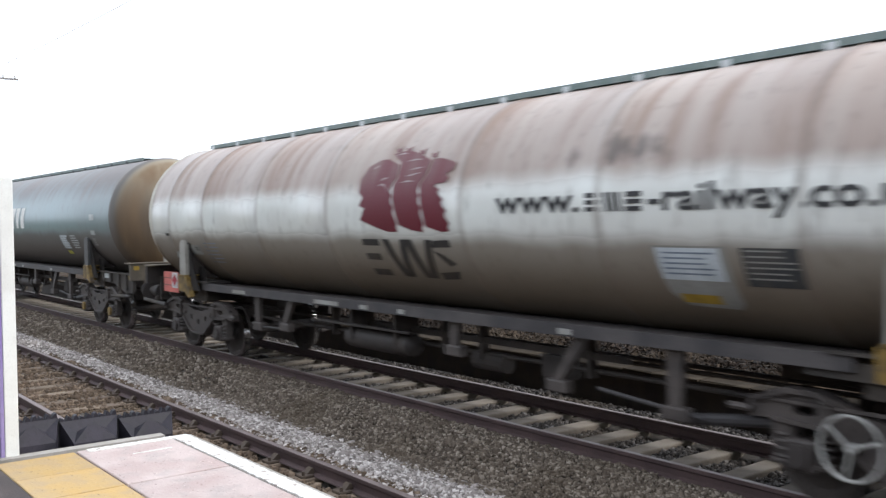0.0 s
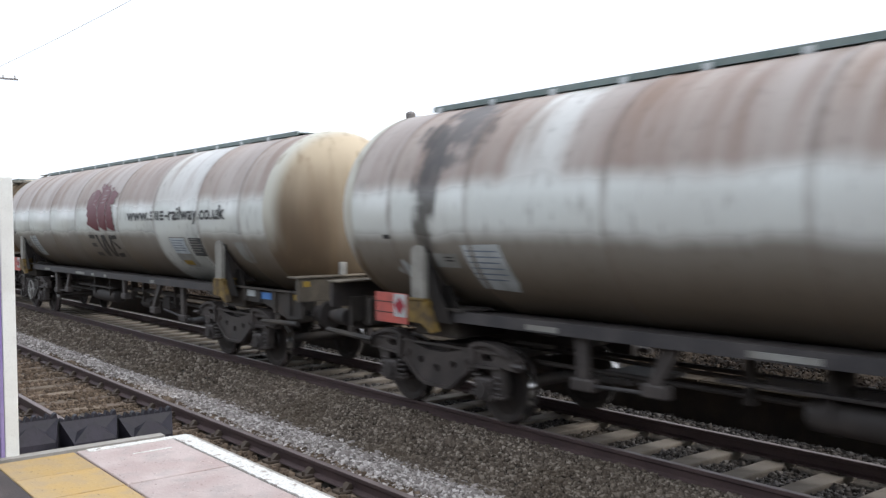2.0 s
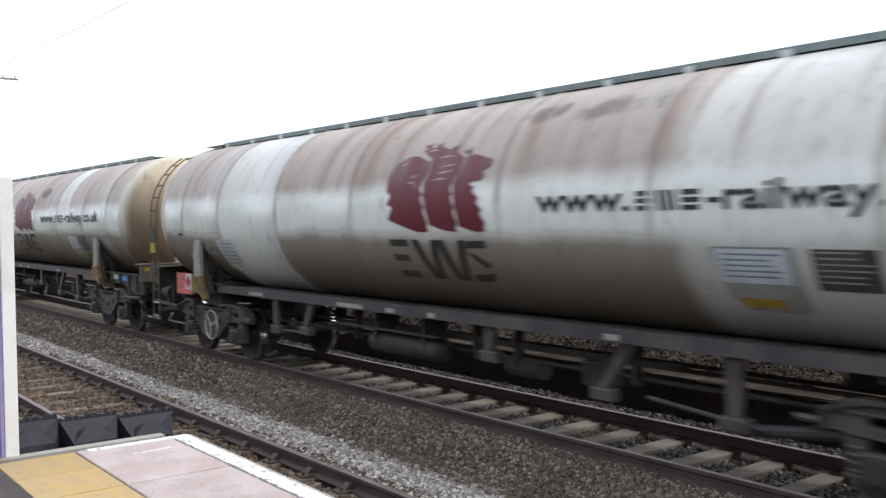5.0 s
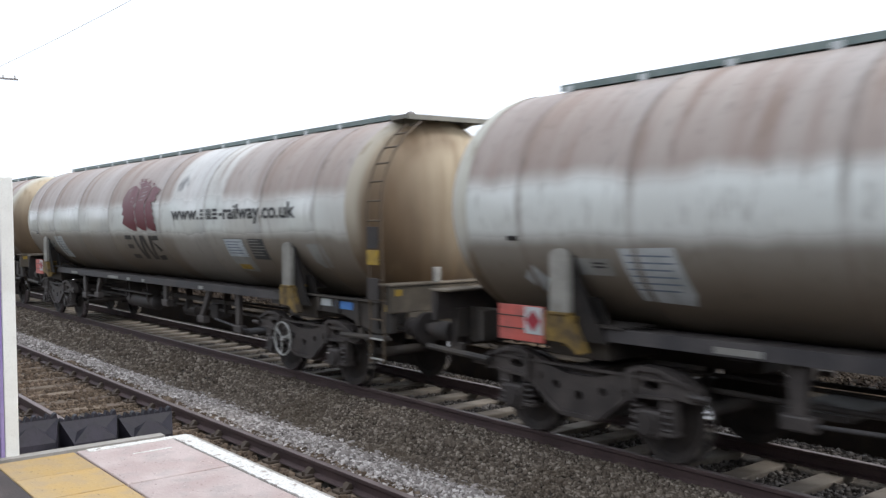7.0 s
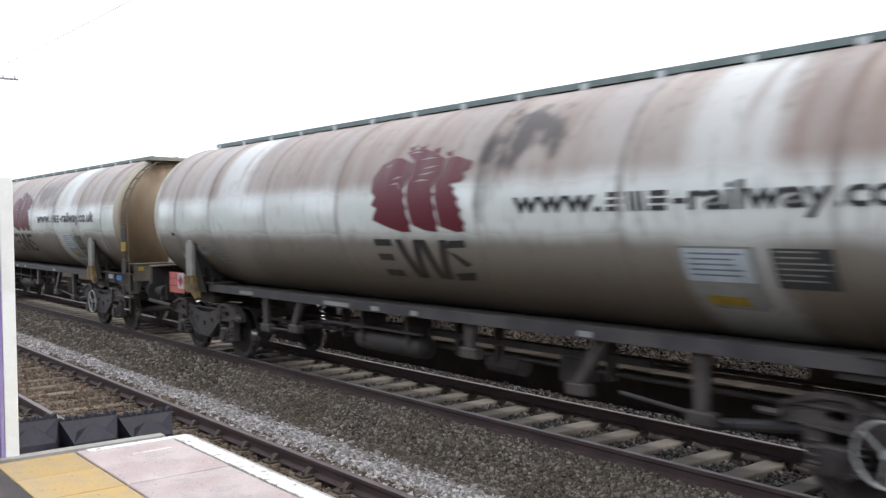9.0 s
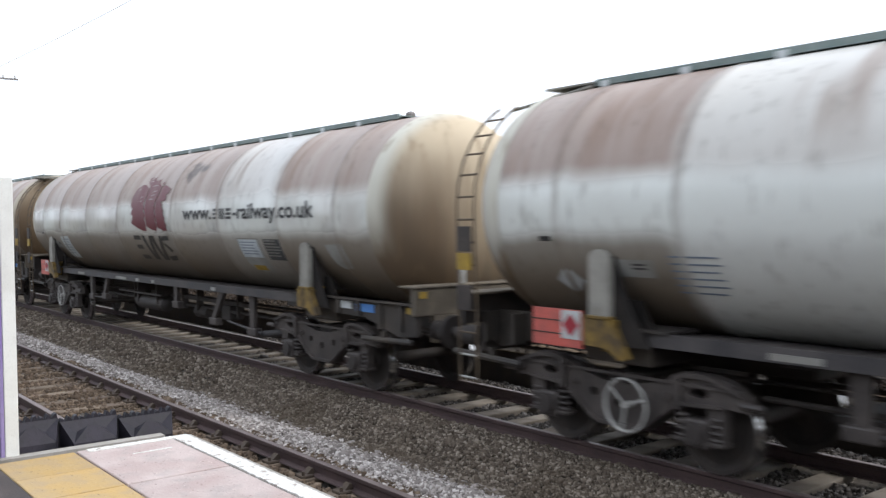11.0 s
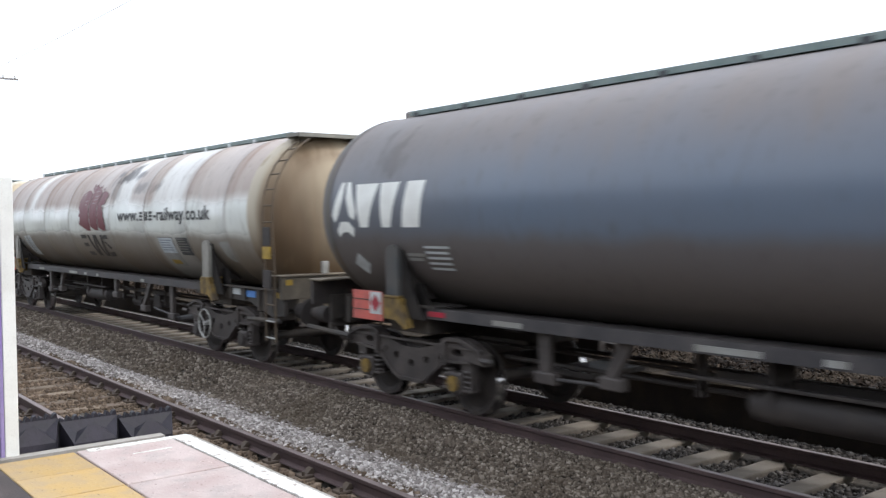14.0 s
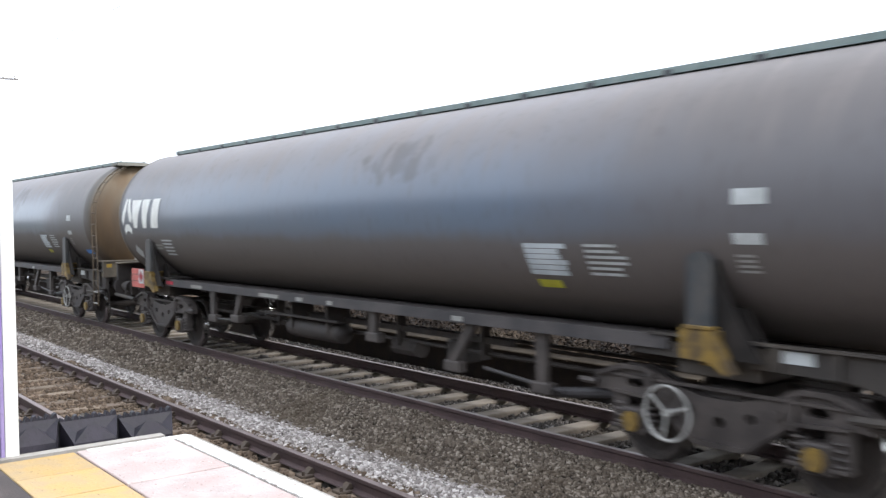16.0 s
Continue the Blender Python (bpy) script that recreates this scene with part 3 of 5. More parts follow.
def platform():
    Z, END = 0.915, -6.86
    pf = tagged(empty("platform", 0, 0, 0), "station platform with pinkish slabs, buff tactile strip and white edge", "platform", kind="structure")
    bm = bmesh.new()
    box(bm, END, 24, -9, 2.70, -0.5, Z - 0.075)
    box(bm, END + 0.02, 24, -9, 1.40, Z - 0.075, Z - 0.004)
    part("platform_body", bm, [BRICKWALL], pf)
    bm = bmesh.new()
    box(bm, END - 0.0, 24, -9, 1.395, Z - 0.004, Z, 0)
    part("tarmac", bm, TARMAC, pf)
    bm = bmesh.new()
    prism(bm, [(END - 0.1, 1.0), (END - 0.1, 2.62), (END, 2.62), (END, 1.0)], 0.2, Z - 0.005, "z")
    part("end_kerb", bm, EDGE, pf)
    bm = bmesh.new()
    box(bm, 0, 1.058, 1.932, 2.612, Z - 0.07, Z, 0.008)
    slab = mesh_of("paving_slab", bm, SLAB)
    bm = bmesh.new()
    box(bm, 0, 1.066, 2.62, 2.785, Z - 0.08, Z + 0.001, 0.012)
    edge = mesh_of("edge_slab", bm, EDGE)
    bm = bmesh.new()
    box(bm, 0, 0.525, 1.405, 1.918, Z - 0.07, Z - 0.001, 0.006)
    buff = mesh_of("tactile_slab", bm, TACTILE)
    for i in range(14):
        x = END + 0.10 + 1.072 * i
        part("paving_slab", slab, None, pf, at=pose(x, 0, random.uniform(-0.003, 0.002)))
        part("edge_slab", edge, None, pf, at=pose(x, 0, -0.002))
        bm = bmesh.new()
        ragged_strip(bm, x, x + 1.072, 2.622, 2.75, Z + 0.003, 40, 0.010)
        part("edge_line", bm, LINE, pf)
    for i in range(28):
        part("tactile_slab", buff, None, pf, at=pose(END + 0.10 + 0.536 * i, 0, random.uniform(-0.003, 0.002)))
    # worn white line across the end
    bm = bmesh.new()
    ragged_strip(bm, 2.0, 2.625, END + 0.1, END + 0.19, Z + 0.005, 26, 0.010, True)
    part("end_line", bm, LINE, pf)
    bm = bmesh.new()
    ragged_strip(bm, 2.22, 2.50, END + 0.425, END + 0.455, Z + 0.004, 16, 0.009, True)
    part("worn_mark", bm, LINE, pf)


def sky_blocking_wall():
    """plain wall, never in view, added behind the platform to keep low sky light off the tanks"""
    bm = bmesh.new()
    box(bm, -45, 40, -9.4, -9.0, -0.5, 6.4)
    tagged(part("unseen_wall_south", bm, BRICKWALL, None), "unseen plain dark wall added behind the platform to block sky light", "wall", kind="structure")


def trespass_mats():
    """black rubber pyramid mats beyond the platform's end"""
    bm = bmesh.new()
    w = 0.43
    at = lambda *p: bm.verts.new(p)
    # narrow lip at the front, flaring back to a full-width saw-toothed ridge
    fl, fr = at(-0.01, 0.06, 0), at(-0.01, w - 0.06, 0)
    tl, tr = at(-0.02, 0.06, 0.115), at(-0.02, w - 0.06, 0.115)
    pl, pr = at(-0.08, 0.18, 0.225), at(-0.08, w - 0.18, 0.225)
    vl, vr = at(-0.12, 0.11, 0.18), at(-0.12, w - 0.11, 0.18)
    gl, gr = at(-0.17, 0.004, 0.26), at(-0.17, w - 0.004, 0.26)
    bl, br = at(-0.17, 0.004, 0), at(-0.17, w - 0.004, 0)
    for q in ((fl, fr, tr, tl), (tl, tr, pr, pl), (tl, pl, vl), (tl, vl, gl), (tr, vr, pr), (tr, gr, vr), (pl, pr, vr, vl), (vl, vr, gr, gl), (fl, tl, gl, bl), (fr, br, gr, tr), (bl, gl, gr, br), (fl, bl, br, fr)):
        bm.faces.new(q)
    teeth = [(0.004, 0.0), (w - 0.004, 0.0), (w - 0.004, 0.25)]
    for k in reversed(range(9)):
        teeth += [(w / 9 * (k + 0.7), 0.277 + 0.010 * ((k * 7) % 3)), (w / 9 * (k + 0.35), 0.281 + 0.008 * ((k * 5) % 3)), (max(w / 9 * k, 0.004), 0.256)]
    prism(bm, teeth, -0.23, -0.172, "x")
    box(bm, -0.62, -0.235, 0.004, w - 0.004, 0, 0.05, 0.01)
    me = mesh_of("trespass_mat", bm, RUBBER)
    for i in range(4):
        ob = new("trespass_mat", me)
        ob.matrix_basis = pose(-6.985, 1.06 + 0.435 * i, 0.766 + 0.033 * (3 - i))
        tagged(ob, "black rubber mat with pyramid spikes beyond the platform end", "mat", "rubber mats at the platform end")
    bm = bmesh.new()
    prism(bm, [(0.8, -0.5), (2.80, -0.5), (2.80, 0.733), (0.8, 0.885)], -7.75, -6.97, "x")
    tagged(part("ramp_base", bm, EDGE, None), "rough concrete base under the rubber mats", "plinth", kind="structure")


def platform_post():
    t = tagged(empty("fence_post", -6.99, 1.54, 0.0), "white painted square post at the platform end", "post")
    bm = bmesh.new()
    box(bm, -0.06, 0.06, -0.032, 0.058, 0.70, 2.86, 0.006)
    part("post", bm, POST, t)
    bm = bmesh.new()
    box(bm, -0.055, 0.055, -0.06, -0.034, 0.70, 2.84, 0.003)
    part("edge_strip", bm, LILAC, t, "purple painted strip")
    bm = bmesh.new()
    for z in (1.05, 1.35):
        tube(bm, (0, -0.045, z), (0, -1.6, z), 0.022, 10)
    part("rail", bm, LILAC, t, "purple tubular rail")


# ---------------------------------------------------------------- tank wagon
R, AXIS = 1.40, 2.68
MESH = {}


def shared(key, make):
    if key not in MESH:
        MESH[key] = make()
    return MESH[key]


def barrel():
    bm = bmesh.new()
    prof = []
    xs = {-8.5: 0.0, 8.8: 0.0}
    for s in SEAMS:
        for d, h in ((-0.045, 0.0), (-0.025, 0.011), (0.025, 0.011), (0.045, 0.0)):
            xs[s + d] = h
    for x in sorted(xs):
        prof.append((R + xs[x], x))
    lathe(bm, prof, 72, "x", 0, 0, AXIS)
    return bm


def barrel_plain():
    bm = bmesh.new()
    lathe(bm, [(R, x) for x in (-8.5, -4, 0, 4, 8.8)], 72, "x", 0, 0, AXIS)
    return bm


def dish(side):
    bm = bmesh.new()
    prof = [(R + 0.006, -0.05), (R + 0.006, 0.02)]
    for k in range(1, 15):
        a = math.pi / 2 * k / 14
        prof.append((max(R * math.cos(a) ** 0.56, 0.004), 0.02 + 0.66 * math.sin(a)))
    x0 = 8.8 if side > 0 else -8.5
    lathe(bm, [(r, x0 + side * w) for r, w in prof], 72, "x", 0, 0, AXIS)
    return bm


def rind(pts_fn, lift=0.006):
    """bends a flat bmesh (x, z) on to the near flank of the barrel"""
    def bend(bm):
        for v in bm.verts:
            dz = max(-R * 0.98, min(R * 0.98, v.co.z - AXIS))
            v.co.y = -math.sqrt((R + lift) ** 2 - dz * dz)
        return bm
    return bend(pts_fn)


def flat(polys, step=0.06):
    """flat polygons (x, z), cut into strips so that they can be bent"""
    bm = bmesh.new()
    for poly in polys:
        bm.faces.new([bm.verts.new((x, 0, z)) for x, z in poly])
    zs = [v.co.z for v in bm.verts]
    z = min(zs) + step
    while z < max(zs):
        bmesh.ops.bisect_plane(bm, geom=bm.verts[:] + bm.edges[:] + bm.faces[:], plane_co=(0, 0, z), plane_no=(0, 0, 1))
        z += step
    bmesh.ops.triangulate(bm, faces=bm.faces)
    return bm


def rect(x0, x1, z0, z1):
    return [(x0, z0), (x1, z0), (x1, z1), (x0, z1)]


def tooth_edge(points, depth):
    """a line of points with small ragged teeth between them"""
    out = []
    for i, (p, q) in enumerate(zip(points, points[1:])):
        out += [p, (p[0] + 0.55 * (q[0] - p[0]) + depth, p[1] + 0.55 * (q[1] - p[1]) + 0.02), (p[0] + 0.7 * (q[0] - p[0]), p[1] + 0.7 * (q[1] - p[1]))]
    return out + [points[-1]]


def emblem():
    """three overlapping maroon shapes with ragged edges, parted by pale gaps"""
    first = [(-0.55, 2.54), (-0.44, 2.70), (-0.57, 2.74), (-0.49, 2.85), (-0.59, 2.92), (-0.60, 3.11), (-0.47, 3.28), (-0.24, 3.36), (-0.06, 3.36), (0.24, 3.27), (0.26, 3.10), (0.19, 3.02)]
    first += tooth_edge([(0.15, 2.92), (0.20, 2.76), (0.25, 2.60), (0.31, 2.38)], 0.035) + [(0.09, 2.38), (-0.19, 2.44)]
    second = [(0.02, 3.43), (0.33, 3.46), (0.62, 3.40), (0.93, 3.29), (0.90, 3.12), (0.80, 3.00)]
    second += tooth_edge([(0.77, 2.90), (0.81, 2.76), (0.86, 2.58), (0.88, 2.38)], 0.035) + [(0.62, 2.40), (0.36, 2.47), (0.29, 2.66), (0.23, 2.84), (0.23, 3.00), (0.30, 3.10), (0.27, 3.30), (0.10, 3.38)]
    third = [(0.98, 3.30), (1.14, 3.31), (1.48, 3.23), (1.45, 3.14), (1.33, 3.11), (1.39, 3.04), (1.34, 2.99), (1.14, 2.98)]
    third += tooth_edge([(1.14, 2.95), (1.23, 2.84), (1.31, 2.70), (1.36, 2.56), (1.41, 2.39)], 0.05) + [(1.25, 2.38), (0.94, 2.45), (0.90, 2.62), (0.85, 2.80), (0.83, 2.98), (0.94, 3.12)]
    return [rind(flat([q]), 0.008) for q in (first, second, third)]


def emblem_mane():
    """small jagged marks over the emblem"""
    polys = [[(x, 3.40 + d), (x + 0.12, 3.39 + d), (x + 0.09, 3.43 + d), (x + 0.12, 3.48 + d), (x + 0.04, 3.44 + d), (x - 0.04, 3.46 + d)] for x, d in ((0.05, 0.05), (0.28, 0.04), (0.62, -0.01), (0.92, -0.07))]
    return [rind(flat([q]), 0.008) for q in polys]


def emblem_creases():
    """thin pale slivers across the emblem"""
    polys = [[(x, z), (x + 0.5 * w, z + 0.030), (x + w, z + 0.012 - d), (x + 0.5 * w, z + 0.008)] for x, z, w, d in
             ((-0.16, 3.00, 0.30, 0.12), (-0.12, 3.07, 0.20, -0.03), (0.36, 3.02, 0.34, 0.0), (0.44, 3.10, 0.36, -0.03), (0.50, 3.18, 0.34, -0.02), (0.38, 3.30, 0.40, 0.0), (0.10, 3.40, 0.26, 0.0), (-0.36, 3.24, 0.16, -0.03))]
    return [rind(flat([q]), 0.011) for q in polys]


def initials():
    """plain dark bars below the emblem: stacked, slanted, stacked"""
    polys = [rect(-0.60, -0.19, 2.19, 2.28), rect(-0.60, -0.26, 1.99, 2.08), rect(-0.62, -0.20, 1.77, 1.86)]
    for x, lean in ((-0.10, 0.18), (0.17, -0.14), (0.42, 0.14), (0.68, -0.18)):
        polys.append([(x, 2.28), (x + 0.15, 2.28), (x + 0.15 + lean, 1.77), (x + lean, 1.77)] if lean > 0 else [(x - lean, 2.28), (x + 0.15 - lean, 2.28), (x + 0.15, 1.77), (x, 1.77)])
    polys += [[(1.04, 2.27), (1.36, 2.28), (1.36, 2.19), (0.96, 2.18)], [(0.98, 2.14), (1.14, 2.10), (1.36, 1.98), (1.22, 1.94)], [(0.93, 1.85), (1.34, 1.88), (1.26, 1.78), (0.93, 1.76)]]
    return [rind(flat([q]), 0.008) for q in polys]


def lettering(words, x0, x1, base, x_height):
    """a line of heavy sans lettering stretched from x0 to x1, bent on to the barrel"""
    cu = bpy.data.curves.new("lettering", "FONT")
    cu.body, cu.offset, cu.resolution_u = words, 0.022, 3
    holder = bpy.data.objects.new("lettering", cu)
    me = bpy.data.meshes.new_from_object(holder)
    bm = bmesh.new()
    bm.from_mesh(me)
    bpy.data.objects.remove(holder)
    bpy.data.curves.remove(cu)
    bpy.data.meshes.remove(me)
    lo, hi = min(v.co.x for v in bm.verts), max(v.co.x for v in bm.verts)
    for v in bm.verts:
        v.co = (x0 + (v.co.x - lo) / (hi - lo) * (x1 - x0), 0, base + v.co.y / 0.52 * x_height)
    z = base - 0.08
    while z < base + 0.36:
        bmesh.ops.bisect_plane(bm, geom=bm.verts[:] + bm.edges[:] + bm.faces[:], plane_co=(0, 0, z), plane_no=(0, 0, 1))
        z += 0.06
    bmesh.ops.triangulate(bm, faces=bm.faces)
    return rind(bm, 0.008)


def address_line():
    """web address; the operator's short name in it is a group of plain bars"""
    out = [lettering("www.", 2.30, 3.62, 2.60, 0.185), lettering("-railway.co.uk", 4.52, 7.30, 2.60, 0.185)]
    bars = []
    for x in (3.70, 4.24):
        bars += [rect(x, x + 0.20, 2.735, 2.785), rect(x, x + 0.21, 2.665, 2.71), rect(x, x + 0.20, 2.595, 2.64)]
    for x in (3.95, 4.03, 4.11):
        bars.append([(x, 2.785), (x + 0.05, 2.785), (x + 0.085, 2.595), (x + 0.035, 2.595)])
    return out + [rind(flat([q]), 0.008) for q in bars]


def lozenge_mark():
    """white emblem of three rounded lobes, and slanted white blocks beside it"""
    polys = [[(-8.55, 2.50), (-8.64, 2.62), (-8.36, 3.08), (-8.24, 3.08), (-8.26, 2.86), (-8.40, 2.62)],
             [(-8.16, 3.08), (-8.04, 3.08), (-7.78, 2.66), (-7.86, 2.54), (-8.02, 2.60), (-8.16, 2.86)],
             [(-8.50, 2.40), (-8.46, 2.30), (-8.30, 2.37), (-8.10, 2.37), (-7.96, 2.30), (-7.88, 2.42), (-8.06, 2.52), (-8.34, 2.52)],
             [(-7.70, 3.04), (-7.04, 3.04), (-7.34, 2.44), (-7.58, 2.44)], [(-6.98, 3.04), (-6.46, 3.04), (-6.70, 2.44), (-6.94, 2.44)],
             [(-6.26, 3.04), (-5.80, 3.04), (-5.94, 2.44), (-6.40, 2.44)]]
    polys = [[(-8.40 + (x + 8.64) * 0.74, z) if i < 3 else (-7.76 + (x + 7.66) * 0.85, z) for x, z in p] for i, p in enumerate(polys)]
    return [rind(flat([q]), 0.008) for q in polys]


def plate(x0, x1, z0, z1):
    return rind(flat([rect(x0, x1, z0, z1)]), 0.006)


def lines(x0, x1, z0, z1, n, gap=0.4, seed=0):
    rng = random.Random(seed)
    h = (z1 - z0) / n
    return [rind(flat([rect(x0, x1 - rng.uniform(0, 0.25) * (x1 - x0), z1 - h * (i + 1 - gap), z1 - h * i)]), 0.009) for i in range(n)]


def saddle(x):
    """upright pad over the bogie that carries the barrel: a rounded head and a plate that runs down to the bracket"""
    bm = bmesh.new()
    head = [(x + 0.14 * math.cos(math.pi * k / 10), 2.12 + 0.09 * math.sin(math.pi * k / 10)) for k in range(11)]
    prism(bm, head + [(x - 0.14, 1.5), (x + 0.14, 1.5)], -1.375, -1.335, "y")
    for k in (-1, 1):
        prism(bm, [(x + k * 0.14, 2.12), (x + k * 0.14, 1.5), (x + k * 0.128, 1.5), (x + k * 0.128, 2.12)], -1.334, -1.27, "y")
    return bm


def saddle_block(x):
    bm = bmesh.new()
    arc = [(-math.sqrt(max(R * R - (z - AXIS) ** 2, 0)) + 0.03, z) for z in (1.45, 1.6, 1.75, 1.9, 2.05, 2.18)]
    prism(bm, [(-1.33, 2.14), (-1.33, 1.50)] + arc, x - 0.10, x + 0.10, "x")
    return bm


def saddle_web(x, s):
    """wing plate behind the pad, sweeping down to the frame"""
    bm = bmesh.new()
    curve = [(x + s * (0.16 + 0.04 * k + 0.006 * k * k), 2.14 - 0.15 * k) for k in range(7)]
    prism(bm, curve + [(x + s * 0.145, 1.24), (x + s * 0.145, 2.14)], -1.31, -1.285, "y")
    prism(bm, curve[3:] + [(x + s * 0.19, 1.24), (x + s * 0.19, 1.69)], -1.12, -1.09, "y")
    return bm


def foot_bracket(x, s):
    bm = bmesh.new()
    prism(bm, [(x - 0.21, 1.50), (x + 0.21, 1.50), (x + 0.21, 1.42), (x + 0.38, 1.13), (x + 0.28, 1.10), (x + 0.10, 1.21), (x - 0.2, 1.22)], -1.39, -1.30, "y")
    box(bm, x - 0.165, x + 0.165, -1.405, -1.10, 1.50, 1.535, 0.008)
    box(bm, x - 0.03, x + 0.03, -1.30, -0.95, 1.16, 1.5)
    return bm


def side_sill():
    bm = bmesh.new()
    prism(bm, [(-1.15, 1.388), (-1.195, 1.385), (-1.205, 1.25), (-1.17, 1.245), (-1.165, 1.36), (-1.15, 1.37)], -6.45, 6.45, "x")
    return bm


def sill_flange():
    """flange sloping from the sill in under the barrel"""
    bm = bmesh.new()
    prism(bm, [(-1.149, 1.382), (-0.25, 1.312), (-0.25, 1.298), (-1.149, 1.37)], -6.45, 6.45, "x")
    return bm


def end_frame(s):
    """stub frame over a bogie: cheeks, centre sill, tapered end"""
    bm = bmesh.new()
    x = lambda v: s * v
    for y in (-1.16, 1.08) if s > 0 else (-0.72, 0.64):
        prism(bm, [(x(6.0), 1.30), (x(8.75), 1.40), (x(9.56 if s > 0 else 9.29), 1.40), (x(9.56 if s > 0 else 9.29), 0.98), (x(9.15), 0.94), (x(8.3), 1.15), (x(6.0), 1.18)], y, y + 0.08, "y")
    for v in (7.6, 8.15, 8.7, 9.2):
        box(bm, *sorted((x(v), x(v + 0.06))), -1.21 if s > 0 else -0.95, -1.155 if s > 0 else -0.72, 1.02 if v > 8.4 else 1.17, 1.39)
    box(bm, *sorted((x(6.2), x(9.5 if s > 0 else 7.9))), -1.22, -1.155 if s > 0 else -0.72, 1.385, 1.41)
    tube(bm, (x(8.3), -1.2, 0.86), (x(9.5), -1.2, 0.90), 0.04, 8)
    box(bm, *sorted((x(8.8), x(8.86))), -1.22, -1.16, 0.84, 1.0)
    box(bm, *sorted((x(5.2), x(9.5))), -0.28, 0.28, 0.95, 1.32, 0.02)
    box(bm, *sorted((x(6.5), x(7.4))), -1.1, 1.1, 1.02, 1.3, 0.02)
    return bm


def headstock(s):
    bm = bmesh.new()
    a, b = (9.50, 9.60) if s > 0 else (-9.40, -9.30)
    box(bm, a, b, -1.22, 1.22, 1.25, 1.62, 0.012)
    box(bm, a, b, -0.9, 0.9, 0.88, 1.25, 0.012)
    return bm


def cover_plate(s):
    bm = bmesh.new()
    box(bm, *((9.25, 9.62) if s > 0 else (-9.42, -9.05)), -1.24, 1.24, 1.621, 1.65, 0.01)
    return bm


def lamp_iron():
    bm = bmesh.new()
    box(bm, 9.5, 9.56, -0.42, -0.30, 1.652, 1.86, 0.008)
    return bm


def buffer_mesh(s):
    bm = bmesh.new()
    prof = [(0.0, 9.60 if s > 0 else 9.40), (0.13, 9.60 if s > 0 else 9.40), (0.13, 9.64), (0.10, 9.65), (0.10, 9.80), (0.075, 9.81), (0.075, 9.915), (0.22, 9.92), (0.225, 9.945), (0.0, 9.955)]
    lathe(bm, [(max(r, 0.002), s * w) for r, w in prof], 20, "x", 0, 0, 1.06)
    return bm


def coupling(s):
    bm = bmesh.new()
    box(bm, *sorted((s * 9.38, s * 9.66)), -0.05, 0.05, 0.94, 1.04, 0.012)
    for i in range(3):
        torus(bm, (s * (9.68 + 0.12 * i), 0, 0.98 - 0.03 * i), 0.075, 0.02, "y" if i % 2 else "z", 14, 6)
    return bm


def hose(s, y):
    """brake hose hanging from the headstock"""
    bm = bmesh.new()
    way = [(9.60 if s > 0 else 9.40, 1.02), (9.70, 1.0), (9.77, 0.9), (9.82, 0.76), (9.90, 0.68)]
    sweep(bm, [(s * a, y, z) for a, z in way], 0.025, 8)
    return bm


def walkway(a, b):
    bm = bmesh.new()
    box(bm, a, b, -0.28, 0.28, 4.102, 4.118)
    for y in (-0.31, 0.28):
        box(bm, a, b, y, y + 0.03, 4.066, 4.14)
    n = 60
    for i in range(n):
        x = a + (b - a) * (i + 0.5) / n
        box(bm, x - 0.03, x + 0.03, -0.28, 0.28, 4.118, 4.13)
    return bm


def walkway_bracket():
    bm = bmesh.new()
    for y in (-0.285, 0.265):
        box(bm, -0.06, 0.06, y - 0.035, y + 0.06, 4.0, 4.115, 0.006)
    box(bm, -0.04, 0.04, -0.27, 0.27, 4.06, 4.102)
    return bm


def landing(s):
    """end platform at the top of the ladders"""
    bm = bmesh.new()
    if s < 0:
        box(bm, -8.75, -7.95, -0.34, 0.34, 4.095, 4.118)
        for y in (-0.36, 0.33):
            tube(bm, (-7.95, y, 4.06), (-8.95, y * 1.9, 3.86), 0.02, 6)
        return bm
    poly = [(8.35, -0.30), (9.0, -0.76), (9.43, -0.76), (9.43, 0.76), (9.0, 0.76), (8.35, 0.30)]
    prism(bm, poly, 4.012, 4.03, "z")
    prism(bm, [(-0.76, 4.012), (-0.76, 3.96), (0.76, 3.96), (0.76, 4.012)], 9.415, 9.43, "x")
    for y in (-0.76, 0.735):
        box(bm, 9.0, 9.412, y, y + 0.025, 3.97, 4.01)
    for y in (-0.52, 0.48):
        prism(bm, [(8.6, 3.80), (8.72, 3.80), (9.38, 3.95), (9.38, 4.01), (8.95, 4.01)], y, y + 0.04, "y")
    box(bm, 8.95, 9.0, -0.72, 0.72, 3.95, 4.01)
    return bm


def ladder(s, side):
    bm = bmesh.new()
    path = [(-1.37, 0.58), (-1.37, 1.6), (-1.39, 2.2), (-1.40, AXIS)]
    path += [(-1.40 * math.cos(a), AXIS + 1.40 * math.sin(a)) for a in (0.2, 0.4, 0.6, 0.8, 0.95, 1.05)]
    xa, xb = (9.33, 9.66) if s > 0 else (-9.20, -8.88)
    for x in (xa, xb):
        sweep(bm, [(x, side * y, z) for y, z in path], 0.015)
    return bm


